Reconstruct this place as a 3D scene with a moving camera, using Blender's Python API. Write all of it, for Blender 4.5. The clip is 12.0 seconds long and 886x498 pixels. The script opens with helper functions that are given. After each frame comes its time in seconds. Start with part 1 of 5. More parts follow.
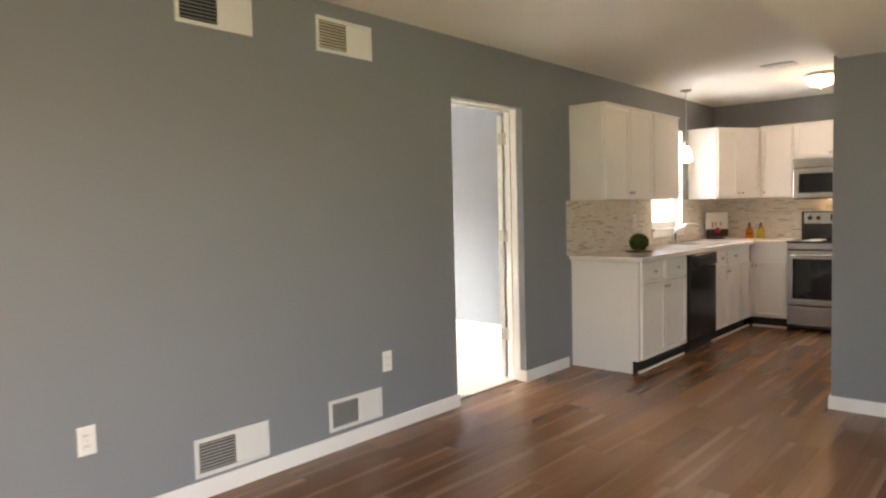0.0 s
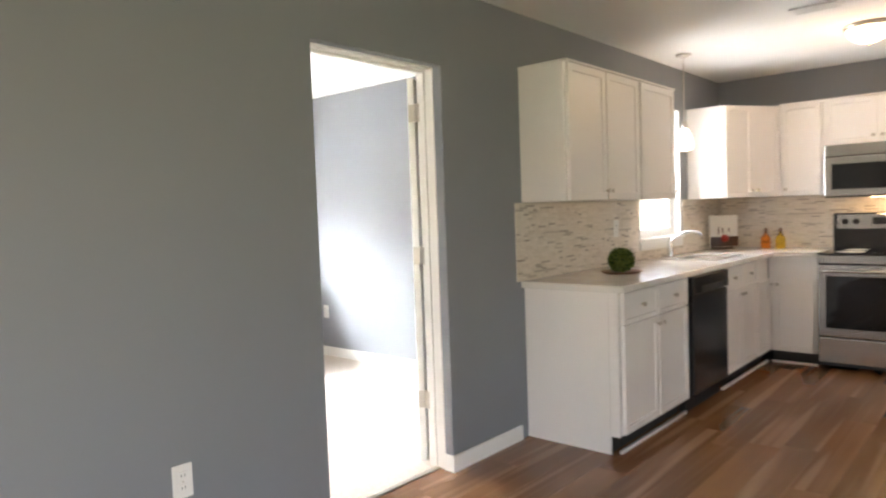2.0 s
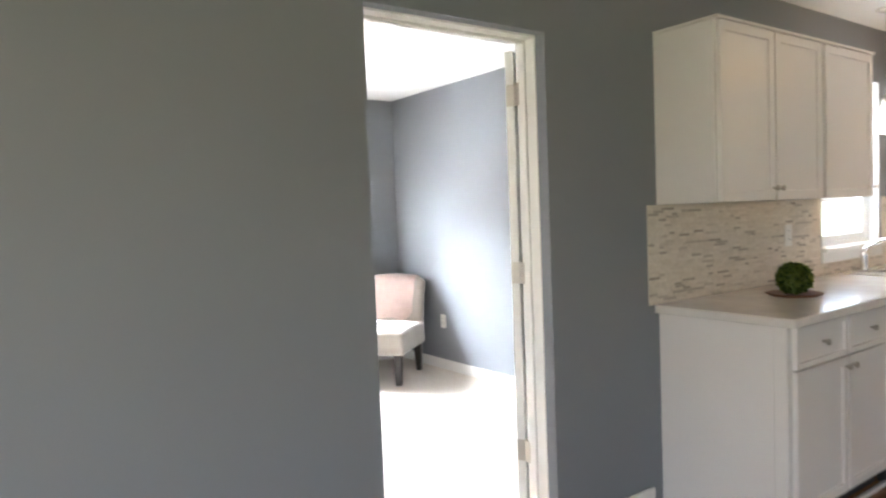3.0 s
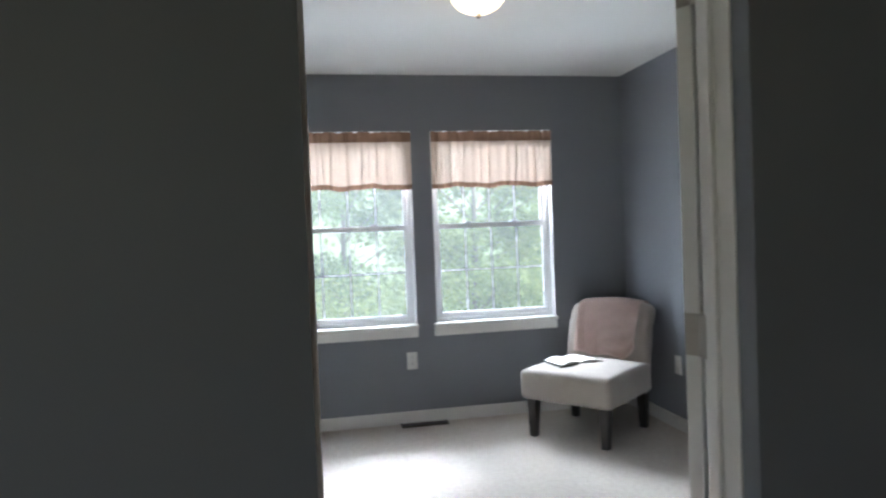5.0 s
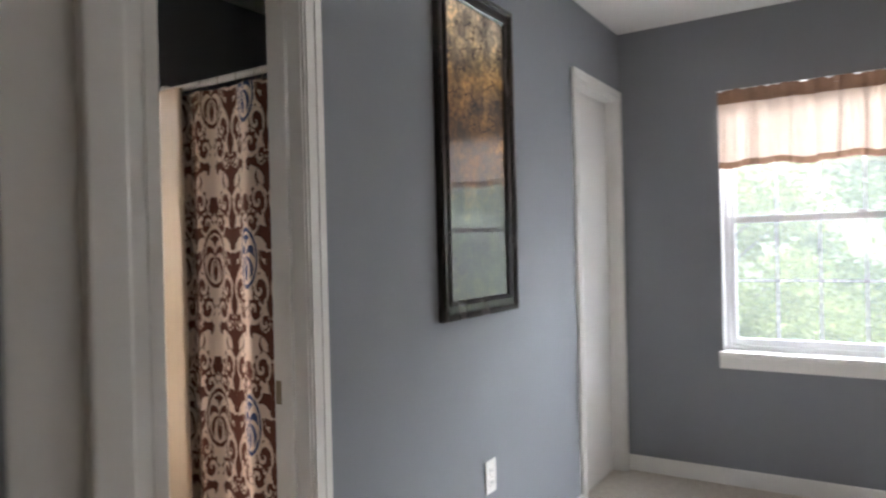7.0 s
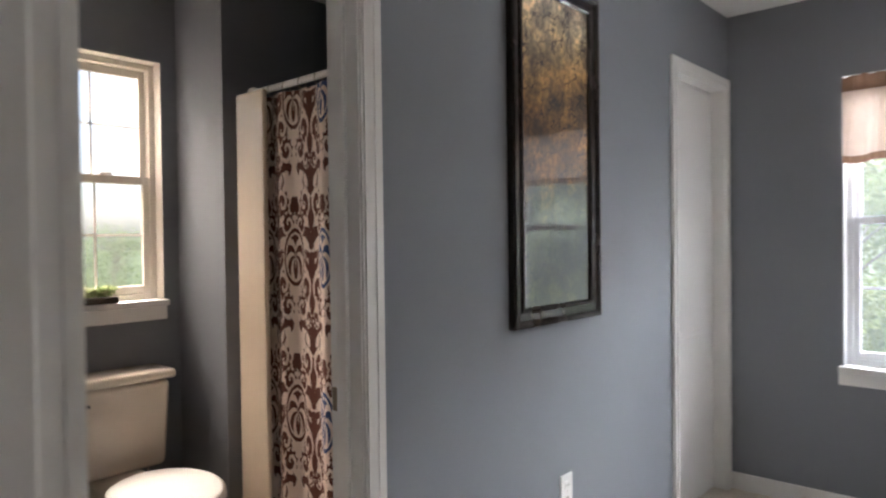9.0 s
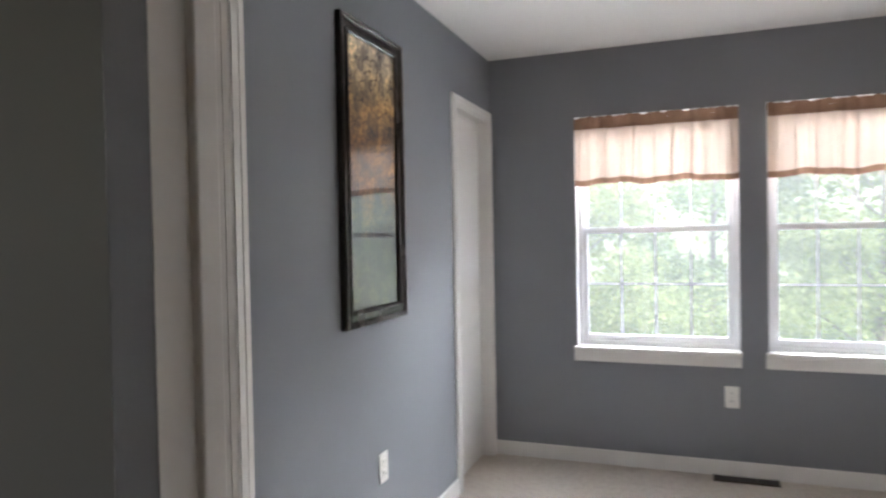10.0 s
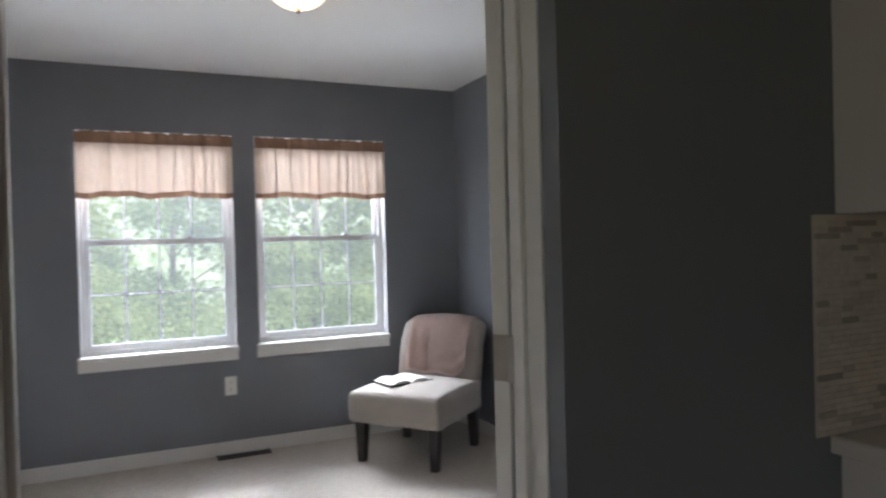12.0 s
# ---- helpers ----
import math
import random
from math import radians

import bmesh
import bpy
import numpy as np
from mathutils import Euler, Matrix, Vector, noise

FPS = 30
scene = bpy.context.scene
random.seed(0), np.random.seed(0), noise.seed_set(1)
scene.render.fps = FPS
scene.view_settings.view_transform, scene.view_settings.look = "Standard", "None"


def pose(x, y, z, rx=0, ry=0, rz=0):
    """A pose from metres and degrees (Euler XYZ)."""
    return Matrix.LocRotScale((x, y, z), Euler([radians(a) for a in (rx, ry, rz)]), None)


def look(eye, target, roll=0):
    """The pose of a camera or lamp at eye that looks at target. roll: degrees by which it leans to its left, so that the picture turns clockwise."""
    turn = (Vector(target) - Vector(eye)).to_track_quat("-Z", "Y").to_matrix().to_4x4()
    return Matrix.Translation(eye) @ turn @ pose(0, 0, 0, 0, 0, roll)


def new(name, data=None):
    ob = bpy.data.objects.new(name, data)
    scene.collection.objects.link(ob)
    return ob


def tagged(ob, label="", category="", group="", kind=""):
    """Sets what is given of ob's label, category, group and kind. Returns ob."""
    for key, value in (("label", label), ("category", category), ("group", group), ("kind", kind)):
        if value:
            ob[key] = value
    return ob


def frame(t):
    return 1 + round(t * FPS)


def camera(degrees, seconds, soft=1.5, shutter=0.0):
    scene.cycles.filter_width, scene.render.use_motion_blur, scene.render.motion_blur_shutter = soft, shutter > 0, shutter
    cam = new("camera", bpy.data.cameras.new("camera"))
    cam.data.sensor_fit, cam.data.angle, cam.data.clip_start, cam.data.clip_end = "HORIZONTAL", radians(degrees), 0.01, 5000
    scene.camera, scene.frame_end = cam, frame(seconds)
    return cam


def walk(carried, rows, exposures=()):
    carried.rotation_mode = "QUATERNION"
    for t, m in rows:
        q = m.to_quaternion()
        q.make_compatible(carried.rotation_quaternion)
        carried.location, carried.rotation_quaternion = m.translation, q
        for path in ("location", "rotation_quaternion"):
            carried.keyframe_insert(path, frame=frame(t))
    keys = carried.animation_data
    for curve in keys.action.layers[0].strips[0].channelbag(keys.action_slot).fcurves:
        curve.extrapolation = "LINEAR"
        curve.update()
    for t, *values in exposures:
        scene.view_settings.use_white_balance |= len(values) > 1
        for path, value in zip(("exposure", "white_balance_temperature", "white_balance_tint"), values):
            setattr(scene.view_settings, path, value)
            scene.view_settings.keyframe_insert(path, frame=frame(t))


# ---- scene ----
import functools

cam = camera(66.8, 12.0, soft=2.2, shutter=0.4)
PATH = [
    (0, (-3.351, -2.882, 1.305), (-1.858, -1.555, 1.192), -1.4),
    (0.5, (-2.959, -2.659, 1.32), (-1.427, -1.379, 1.195), -1.4),
    (1, (-2.505, -2.505, 1.324), (-0.951, -1.251, 1.2), -1.5),
    (1.5, (-2.128, -2.348, 1.324), (-0.564, -1.108, 1.202), -1.6),
    (2, (-1.737, -2.212, 1.322), (-0.237, -0.893, 1.215), -2.0),
    (2.5, (-1.4, -2.082, 1.35), (-0.095, -0.57, 1.239), -2.0),
    (3, (-1.084, -1.905, 1.362), (0.08, -0.282, 1.257), -2.2),
    (3.2, (-0.956, -1.842, 1.348), (0.134, -0.167, 1.256), -2.2),
    (4.8, (-0.068, -1.183, 1.354), (0.439, 0.751, 1.297), -2.4),
    (5, (0.011, -1.093, 1.342), (0.396, 0.869, 1.29), -2.2),
    (5.5, (0.185, -0.859, 1.332), (0.3, 1.137, 1.29), -1.8),
    (6, (0.318, -0.600, 1.270), (0.073, 1.386, 1.260), -1.9),
    (6.5, (0.407, -0.368, 1.276), (-0.323, 1.494, 1.269), -1.5),
    (7, (0.488, -0.164, 1.276), (-0.587, 1.523, 1.269), -1.4),
    (7.2, (0.504, -0.083, 1.269), (-0.692, 1.52, 1.266), -1.2),
    (8.8, (0.528, 0.054, 1.303), (-0.868, 1.486, 1.277), -0.7),
    (9, (0.548, -0.020, 1.315), (-0.793, 1.464, 1.285), -0.7),
    (9.5, (0.538, -0.214, 1.347), (-0.556, 1.460, 1.313), -0.6),
    (10, (0.491, -0.453, 1.361), (-0.211, 1.419, 1.324), -1.1),
    (10.5, (0.464, -0.684, 1.359), (0.014, 1.265, 1.328), -1.3),
    (11, (0.38, -0.880, 1.378), (0.332, 1.119, 1.344), -1.4),
    (11.5, (0.285, -0.970, 1.352), (0.732, 0.980, 1.328), -1.5),
    (12, (0.173, -0.931, 1.328), (0.992, 0.893, 1.308), -1.5),
]
walk(cam, [(t, look(eye, target, roll)) for t, eye, target, roll in PATH],
     exposures=[(0, 3.36, 7500, 15), (0.5, 3.66, 7300, 15), (1.0, 3.74, 7150, 16), (1.5, 3.68, 7000, 15), (2.5, 3.52, 6650, 14), (3.2, 3.32, 6350, 13), (4.8, 1.5, 6000, 11), (5.5, 0.90, 6000, 12), (6.2, 1.06, 6000, 14), (6.5, 1.16, 6200, 15), (7, 1.62, 6500, 16), (9.0, 1.40, 6500, 17), (9.5, 1.76, 6750, 16), (10.0, 1.56, 6550, 17), (10.5, 1.32, 6400, 16), (11.2, 1.06, 6300, 15), (12, 1.02, 6300, 16)])

# ---- world, sun, large lights ----
world = bpy.data.worlds.new("sky")
scene.world = world
world.use_nodes = True
wn = world.node_tree
sky = wn.nodes.new("ShaderNodeTexSky")
sky.sky_type, sky.sun_disc = "NISHITA", False
sky.sun_elevation, sky.sun_rotation = radians(47), radians(135)
sky.dust_density, sky.air_density = 3.0, 1.0
wn.links.new(sky.outputs[0], wn.nodes["Background"].inputs[0])
wn.nodes["Background"].inputs[1].default_value = 0.15

sun_data = bpy.data.lights.new("sun", "SUN")
sun_data.energy, sun_data.angle, sun_data.color = 3.8, radians(3), (1.0, 0.96, 0.9)
sun = new("sun", sun_data)
sun.matrix_world = look((16, -16, 24), (0, 0, 0))


def area_light(name, eye, target, w, h, watts, colour):
    d = bpy.data.lights.new(name, "AREA")
    d.shape, d.size, d.size_y, d.energy, d.color = "RECTANGLE", w, h, watts, colour
    o = new(name, d)
    o.matrix_world = look(eye, target)
    return o


def bulb(name, place, watts, radius, colour):
    d = bpy.data.lights.new(name, "POINT")
    d.energy, d.shadow_soft_size, d.color = watts, radius, colour
    o = new(name, d)
    o.location = place
    return o


DAY = (0.88, 0.95, 1.0)
DAY_LIVING = (1.0, 0.94, 0.84)
# sky light entering over the bedroom windows' heads
area_light("daylight_bedroom_high", (0.8, 5.60, 2.70), (0.8, 2.6, 1.0), 1.8, 0.9, 195, DAY)
area_light("daylight_bedroom_west", (-2.3, 4.75, 1.6), (0.9, 3.0, 1.1), 1.8, 1.5, 20, DAY)
area_light("daylight_bedroom_east", (3.9, 4.75, 1.6), (0.7, 3.0, 1.1), 1.8, 1.5, 26, DAY)
area_light("daylight_bedroom_low", (0.8, 5.60, -0.35), (0.8, 3.0, 1.3), 2.2, 0.7, 40, DAY)
# narrow lamp added outside to put a bright patch on the carpet
area_light("daylight_sky_gap", (0.12, 6.6, 4.2), (0.27, 3.6, 1.28), 0.16, 0.16, 4.2, DAY).data.spread = radians(17)
# window light whose warm tint also stands in for an unseen bathroom lamp
area_light("daylight_bathroom", (-3.42, 1.16, 2.95), (-1.87, 0.86, 1.0), 1.3, 0.9, 130, (1.0, 0.88, 0.74))
area_light("daylight_kitchen", (3.42, 0.34, 1.60), (3.4, -3, 0.9), 0.66, 0.95, 4.2, DAY)
# two lamps added in assumed, unseen openings to light the living room
area_light("daylight_patio_door", (-2.4, -4.22, 1.10), (-2.4, 0, 1.0), 2.3, 1.9, 3.6, DAY_LIVING)
area_light("daylight_living_window", (-5.95, -2.6, 1.45), (0, -2.6, 1.1), 1.6, 1.2, 3.0, DAY_LIVING)
WARM = (1.0, 0.60, 0.28)
bulb("bedroom_lamp_glow", (0.80, 1.88, 2.30), 0.6, 0.1, WARM)
bulb("kitchen_lamp_glow", (3.40, -1.41, 2.25), 0.75, 0.1, WARM)
bulb("pendant_glow", (3.31, -0.235, 1.76), 0.32, 0.05, WARM)
bulb("hood_lamp_glow", (4.50, -1.33, 1.31), 0.25, 0.03, WARM)

# ---- materials ----


def nodes_of(name):
    m = bpy.data.materials.new(name)
    m.use_nodes = True
    t = m.node_tree
    return m, t, t.nodes["Principled BSDF"]


def coords(t, scale=(1, 1, 1), kind="Object"):
    c = t.nodes.new("ShaderNodeTexCoord")
    mp = t.nodes.new("ShaderNodeMapping")
    mp.inputs["Scale"].default_value = scale
    t.links.new(c.outputs[kind], mp.inputs[0])
    return mp.outputs[0]


def noise_tex(t, vec, scale, detail=3.0, rough=0.55):
    n = t.nodes.new("ShaderNodeTexNoise")
    n.inputs["Scale"].default_value = scale
    n.inputs["Detail"].default_value = detail
    n.inputs["Roughness"].default_value = rough
    t.links.new(vec, n.inputs["Vector"])
    return n.outputs["Fac"]


def ramp(t, fac, stops):
    r = t.nodes.new("ShaderNodeValToRGB")
    e = r.color_ramp.elements
    while len(e) < len(stops):
        e.new(0.5)
    for i, (p, c) in enumerate(stops):
        e[i].position, e[i].color = p, (*c, 1)
    t.links.new(fac, r.inputs[0])
    return r.outputs[0]


def mix(t, fac, a, b, mode="MIX"):
    m = t.nodes.new("ShaderNodeMix")
    m.data_type, m.blend_type = "RGBA", mode
    for socket, v in ((m.inputs[0], fac), (m.inputs[6], a), (m.inputs[7], b)):
        if isinstance(v, (int, float)):
            socket.default_value = v
        elif isinstance(v, tuple):
            socket.default_value = (*v, 1)
        else:
            t.links.new(v, socket)
    return m.outputs[2]


def maths(t, op, a, b=None):
    m = t.nodes.new("ShaderNodeMath")
    m.operation = op
    for i, v in enumerate((a, b)):
        if v is None:
            continue
        if isinstance(v, (int, float)):
            m.inputs[i].default_value = v
        else:
            t.links.new(v, m.inputs[i])
    return m.outputs[0]


def bump(t, bsdf, height, strength, dist=0.01):
    b = t.nodes.new("ShaderNodeBump")
    b.inputs["Strength"].default_value = strength
    b.inputs["Distance"].default_value = dist
    t.links.new(height, b.inputs["Height"])
    t.links.new(b.outputs[0], bsdf.inputs["Normal"])


def surface(name, colour, rough=0.5, metal=0.0, vary=0.06, big=1.5, fine=60.0, relief=0.05, stretch=(1, 1, 1), spec=0.5):
    m, t, p = nodes_of(name)
    v = coords(t, stretch)
    lo = tuple(c * (1 - vary) for c in colour)
    hi = tuple(min(1, c * (1 + vary)) for c in colour)
    n1 = noise_tex(t, v, big, 4)
    n2 = noise_tex(t, v, fine, 3)
    both = maths(t, "ADD", maths(t, "MULTIPLY", n1, 0.6), maths(t, "MULTIPLY", n2, 0.4))
    t.links.new(ramp(t, both, [(0.3, lo), (0.7, hi)]), p.inputs["Base Color"])
    r = ramp(t, n1, [(0.3, (rough * 0.85,) * 3), (0.7, (min(1, rough * 1.15),) * 3)])
    t.links.new(r, p.inputs["Roughness"])
    p.inputs["Metallic"].default_value = metal
    p.inputs["Specular IOR Level"].default_value = spec
    if relief:
        bump(t, p, n2, relief, 0.004)
    return m


WALL = surface("wall_paint", (0.205, 0.218, 0.240), 0.62, vary=0.035, big=0.9, fine=220, relief=0.10)
WHITE = surface("white_trim_paint", (0.78, 0.77, 0.74), 0.35, vary=0.025, big=3, fine=90, relief=0.03)
CABINET = surface("cabinet_paint", (0.80, 0.765, 0.73), 0.38, vary=0.02, big=2, fine=120, relief=0.02)
CEILING = surface("ceiling_paint", (0.78, 0.78, 0.76), 0.9, vary=0.03, big=1.2, fine=130, relief=0.25)
PLASTIC = surface("white_plastic", (0.78, 0.77, 0.74), 0.3, vary=0.02, relief=0.0)
NICKEL = surface("brushed_nickel", (0.50, 0.46, 0.40), 0.33, 1.0, vary=0.08, fine=150, stretch=(1, 1, 20))
CHROME = surface("chrome", (0.75, 0.75, 0.76), 0.12, 1.0, vary=0.03, relief=0)
STEEL = surface("stainless_steel", (0.58, 0.56, 0.53), 0.22, 1.0, vary=0.03, fine=90, relief=0.0)
BLACK = surface("black_appliance_enamel", (0.012, 0.012, 0.014), 0.18, vary=0.1, relief=0.01)
BLACKPLASTIC = surface("black_plastic", (0.02, 0.02, 0.02), 0.5, vary=0.1, relief=0.02)
DARKGLASS = surface("dark_glass", (0.012, 0.012, 0.013), 0.06, vary=0.05, relief=0)
COUNTER = surface("pale_stone_counter", (0.74, 0.71, 0.66), 0.16, vary=0.10, big=8, fine=240, relief=0.01)
ESPRESSO = surface("espresso_wood", (0.022, 0.016, 0.014), 0.35, vary=0.3, big=3, fine=40, stretch=(12, 12, 1), relief=0.05)
FRAME_WOOD = surface("dark_picture_frame_wood", (0.018, 0.011, 0.008), 0.25, vary=0.35, big=4, fine=50, stretch=(3, 3, 1), relief=0.0)
# the cream tint also carries the bathroom's warm lamplight
PORCELAIN = surface("porcelain", (0.76, 0.68, 0.58), 0.10, vary=0.02, relief=0)
SHOWER = surface("cream_shower_surround", (0.66, 0.54, 0.41), 0.22, vary=0.03, relief=0.01)
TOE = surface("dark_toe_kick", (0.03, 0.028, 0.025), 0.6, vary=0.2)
# near-black plate colour stands for the shade inside the ducts
VENTDARK = surface("duct_shadow_metal", (0.02, 0.02, 0.022), 0.6, vary=0.1)
GREY_METAL = surface("painted_grille_metal", (0.70, 0.70, 0.68), 0.4, vary=0.03, relief=0.02)
BRONZE = surface("brown_floor_register_metal", (0.06, 0.045, 0.035), 0.5, 0.6, vary=0.2)
# window vinyl with warm bathroom lamplight put into its colour
WARM_TINTED_VINYL = surface("warm_lit_window_vinyl", (0.76, 0.70, 0.62), 0.35, vary=0.02, relief=0.01)
VINYL = surface("white_window_vinyl", (0.80, 0.81, 0.82), 0.35, vary=0.02, relief=0.01)
GROUT = surface("pale_grout", (0.66, 0.60, 0.52), 0.85, vary=0.08, relief=0.2)
SUBFLOOR = surface("dark_floor_joint", (0.12, 0.065, 0.035), 0.7, vary=0.2)


def fabric(name, colour, weave=420.0, vary=0.12, sheen=0.3, through_light=0.0):
    m, t, p = nodes_of(name)
    v = coords(t)
    n = noise_tex(t, v, 9, 5)
    w = noise_tex(t, v, weave, 2)
    c = mix(t, 0.5, ramp(t, n, [(0.3, tuple(x * (1 - vary) for x in colour)), (0.7, tuple(min(1, x * (1 + vary)) for x in colour))]),
            ramp(t, w, [(0.35, tuple(x * 0.75 for x in colour)), (0.65, tuple(min(1, x * 1.2) for x in colour))]))
    t.links.new(c, p.inputs["Base Color"])
    p.inputs["Roughness"].default_value = 0.9
    p.inputs["Sheen Weight"].default_value = sheen
    bump(t, p, w, 0.25, 0.002)
    if through_light:
        tr = t.nodes.new("ShaderNodeBsdfTranslucent")
        t.links.new(c, tr.inputs[0])
        ms = t.nodes.new("ShaderNodeMixShader")
        ms.inputs[0].default_value = through_light
        t.links.new(p.outputs[0], ms.inputs[1])
        t.links.new(tr.outputs[0], ms.inputs[2])
        t.links.new(ms.outputs[0], t.nodes["Material Output"].inputs[0])
    return m


SEAT_FABRIC = fabric("pale_beige_upholstery", (0.34, 0.30, 0.262), 400, 0.10)
THROW_FABRIC = fabric("dusty_pink_throw", (0.50, 0.37, 0.32), 260, 0.15)
VALANCE_FABRIC = fabric("blush_valance_cloth", (0.72, 0.575, 0.48), 420, 0.10, 0.2, 0.100)
VALANCE_TRIM = fabric("brown_valance_border", (0.27, 0.155, 0.10), 320, 0.30, 0.2, 0.12)


def carpet_material():
    m, t, p = nodes_of("beige_carpet")
    v = coords(t)
    big = noise_tex(t, v, 2.2, 4)
    mid = noise_tex(t, v, 38, 4)
    fine = noise_tex(t, v, 310, 3, 0.7)
    base = ramp(t, big, [(0.3, (0.64, 0.56, 0.47)), (0.7, (0.74, 0.665, 0.575))])
    c = mix(t, 0.55, base, ramp(t, mid, [(0.35, (0.58, 0.505, 0.42)), (0.65, (0.86, 0.785, 0.69))]))
    c = mix(t, 0.3, c, ramp(t, fine, [(0.3, (0.40, 0.355, 0.30)), (0.7, (0.82, 0.775, 0.71))]))
    t.links.new(c, p.inputs["Base Color"])
    p.inputs["Roughness"].default_value = 0.95
    p.inputs["Sheen Weight"].default_value = 0.25
    bump(t, p, maths(t, "ADD", maths(t, "MULTIPLY", mid, 0.6), fine), 0.9, 0.012)
    return m


CARPET = carpet_material()


def plank_material():
    m, t, p = nodes_of("walnut_laminate")
    info = t.nodes.new("ShaderNodeObjectInfo")
    geo = t.nodes.new("ShaderNodeNewGeometry")
    rnd = maths(t, "FRACT", maths(t, "ADD", info.outputs["Random"], geo.outputs["Random Per Island"]))
    g = t.nodes.new("ShaderNodeNewGeometry")
    mp = t.nodes.new("ShaderNodeMapping")
    mp.inputs["Scale"].default_value = (0.9, 5.5, 1)
    t.links.new(g.outputs["Position"], mp.inputs[0])
    off = t.nodes.new("ShaderNodeVectorMath")
    off.operation = "ADD"
    comb = t.nodes.new("ShaderNodeCombineXYZ")
    t.links.new(maths(t, "MULTIPLY", rnd, 40.0), comb.inputs[0])
    t.links.new(maths(t, "MULTIPLY", rnd, 17.0), comb.inputs[2])
    t.links.new(mp.outputs[0], off.inputs[0])
    t.links.new(comb.outputs[0], off.inputs[1])
    n = noise_tex(t, off.outputs[0], 0.8, 3, 0.5)
    wood = ramp(t, n, [(0.2, (0.150, 0.066, 0.026)), (0.45, (0.185, 0.085, 0.035)), (0.58, (0.220, 0.105, 0.045)), (0.8, (0.27, 0.138, 0.062))])
    tone = ramp(t, rnd, [(0.0, (0.78, 0.76, 0.74)), (0.3, (0.94, 0.93, 0.91)), (0.8, (1.06, 1.04, 1.01)), (1.0, (1.18, 1.15, 1.12))])
    cc = mix(t, 1.0, wood, tone, "MULTIPLY")
    # long thin pale streaks of sapwood and a soft fine grain
    for scale, low, high, pale, amount in (((0.55, 15, 1), 0.61, 0.73, (0.46, 0.28, 0.16), 0.42), ((1.1, 48, 1), 0.60, 0.80, (0.33, 0.18, 0.09), 0.22)):
        mp2 = t.nodes.new("ShaderNodeMapping")
        mp2.inputs["Scale"].default_value = scale
        t.links.new(g.outputs["Position"], mp2.inputs[0])
        off2 = t.nodes.new("ShaderNodeVectorMath")
        off2.operation = "ADD"
        t.links.new(mp2.outputs[0], off2.inputs[0])
        t.links.new(comb.outputs[0], off2.inputs[1])
        sap = noise_tex(t, off2.outputs[0], 1.0, 0, 0.4)
        cc = mix(t, ramp(t, sap, [(low, (0, 0, 0)), (high, (amount,) * 3)]), cc, pale)
    t.links.new(cc, p.inputs["Base Color"])
    p.inputs["Roughness"].default_value = 0.27
    return m


PLANK = plank_material()


def tile_material():
    m, t, p = nodes_of("mosaic_stone_tile")
    info = t.nodes.new("ShaderNodeObjectInfo")
    geo = t.nodes.new("ShaderNodeNewGeometry")
    rnd = maths(t, "FRACT", maths(t, "ADD", info.outputs["Random"], geo.outputs["Random Per Island"]))
    c = ramp(t, rnd, [(0.0, (0.33, 0.285, 0.24)), (0.05, (0.43, 0.38, 0.32)), (0.12, (0.54, 0.48, 0.41)), (0.15, (0.63, 0.565, 0.48)), (0.6, (0.68, 0.615, 0.53)), (1.0, (0.72, 0.66, 0.58))])
    n = noise_tex(t, geo.outputs["Position"], 60, 4)
    t.links.new(mix(t, 0.6, c, mix(t, 1.0, c, ramp(t, n, [(0.3, (0.8, 0.79, 0.78)), (0.7, (1.1, 1.1, 1.1))]), "MULTIPLY")), p.inputs["Base Color"])
    p.inputs["Roughness"].default_value = 0.28
    return m


TILE = tile_material()


def glass_material(name, tint=(1, 1, 1), rough=0.0):
    m, t, p = nodes_of(name)
    p.inputs["Base Color"].default_value = (*tint, 1)
    p.inputs["Transmission Weight"].default_value = 1
    p.inputs["Roughness"].default_value = rough
    p.inputs["IOR"].default_value = 1.45
    return m


GLASS = glass_material("window_glass")


def haze_sheet_material():
    """Pale, mostly open sheet added to haze the window views; lit by the daylight."""
    m, t, p = nodes_of("window_haze_sheet")
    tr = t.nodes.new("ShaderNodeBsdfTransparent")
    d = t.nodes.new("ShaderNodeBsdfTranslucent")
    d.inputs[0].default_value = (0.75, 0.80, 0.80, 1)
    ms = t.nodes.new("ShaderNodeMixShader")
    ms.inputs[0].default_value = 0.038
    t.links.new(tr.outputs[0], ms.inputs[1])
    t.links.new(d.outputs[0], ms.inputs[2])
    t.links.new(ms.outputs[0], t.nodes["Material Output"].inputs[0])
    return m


HAZE_SHEET = haze_sheet_material()
BOTTLE_ORANGE = glass_material("orange_liquid_glass", (1.0, 0.35, 0.04), 0.05)
BOTTLE_YELLOW = glass_material("yellow_liquid_glass", (1.0, 0.75, 0.08), 0.05)


def glow(name, colour, strength):
    m, t, p = nodes_of(name)
    p.inputs["Base Color"].default_value = (0.85, 0.8, 0.7, 1)
    p.inputs["Emission Color"].default_value = (*colour, 1)
    p.inputs["Emission Strength"].default_value = strength
    p.inputs["Roughness"].default_value = 0.3
    return m


GLOBE = glow("lit_frosted_glass", (1.0, 0.80, 0.52), 0.8)
PENDANT_GLASS = glow("lit_pendant_glass", (1.0, 0.82, 0.58), 0.7)


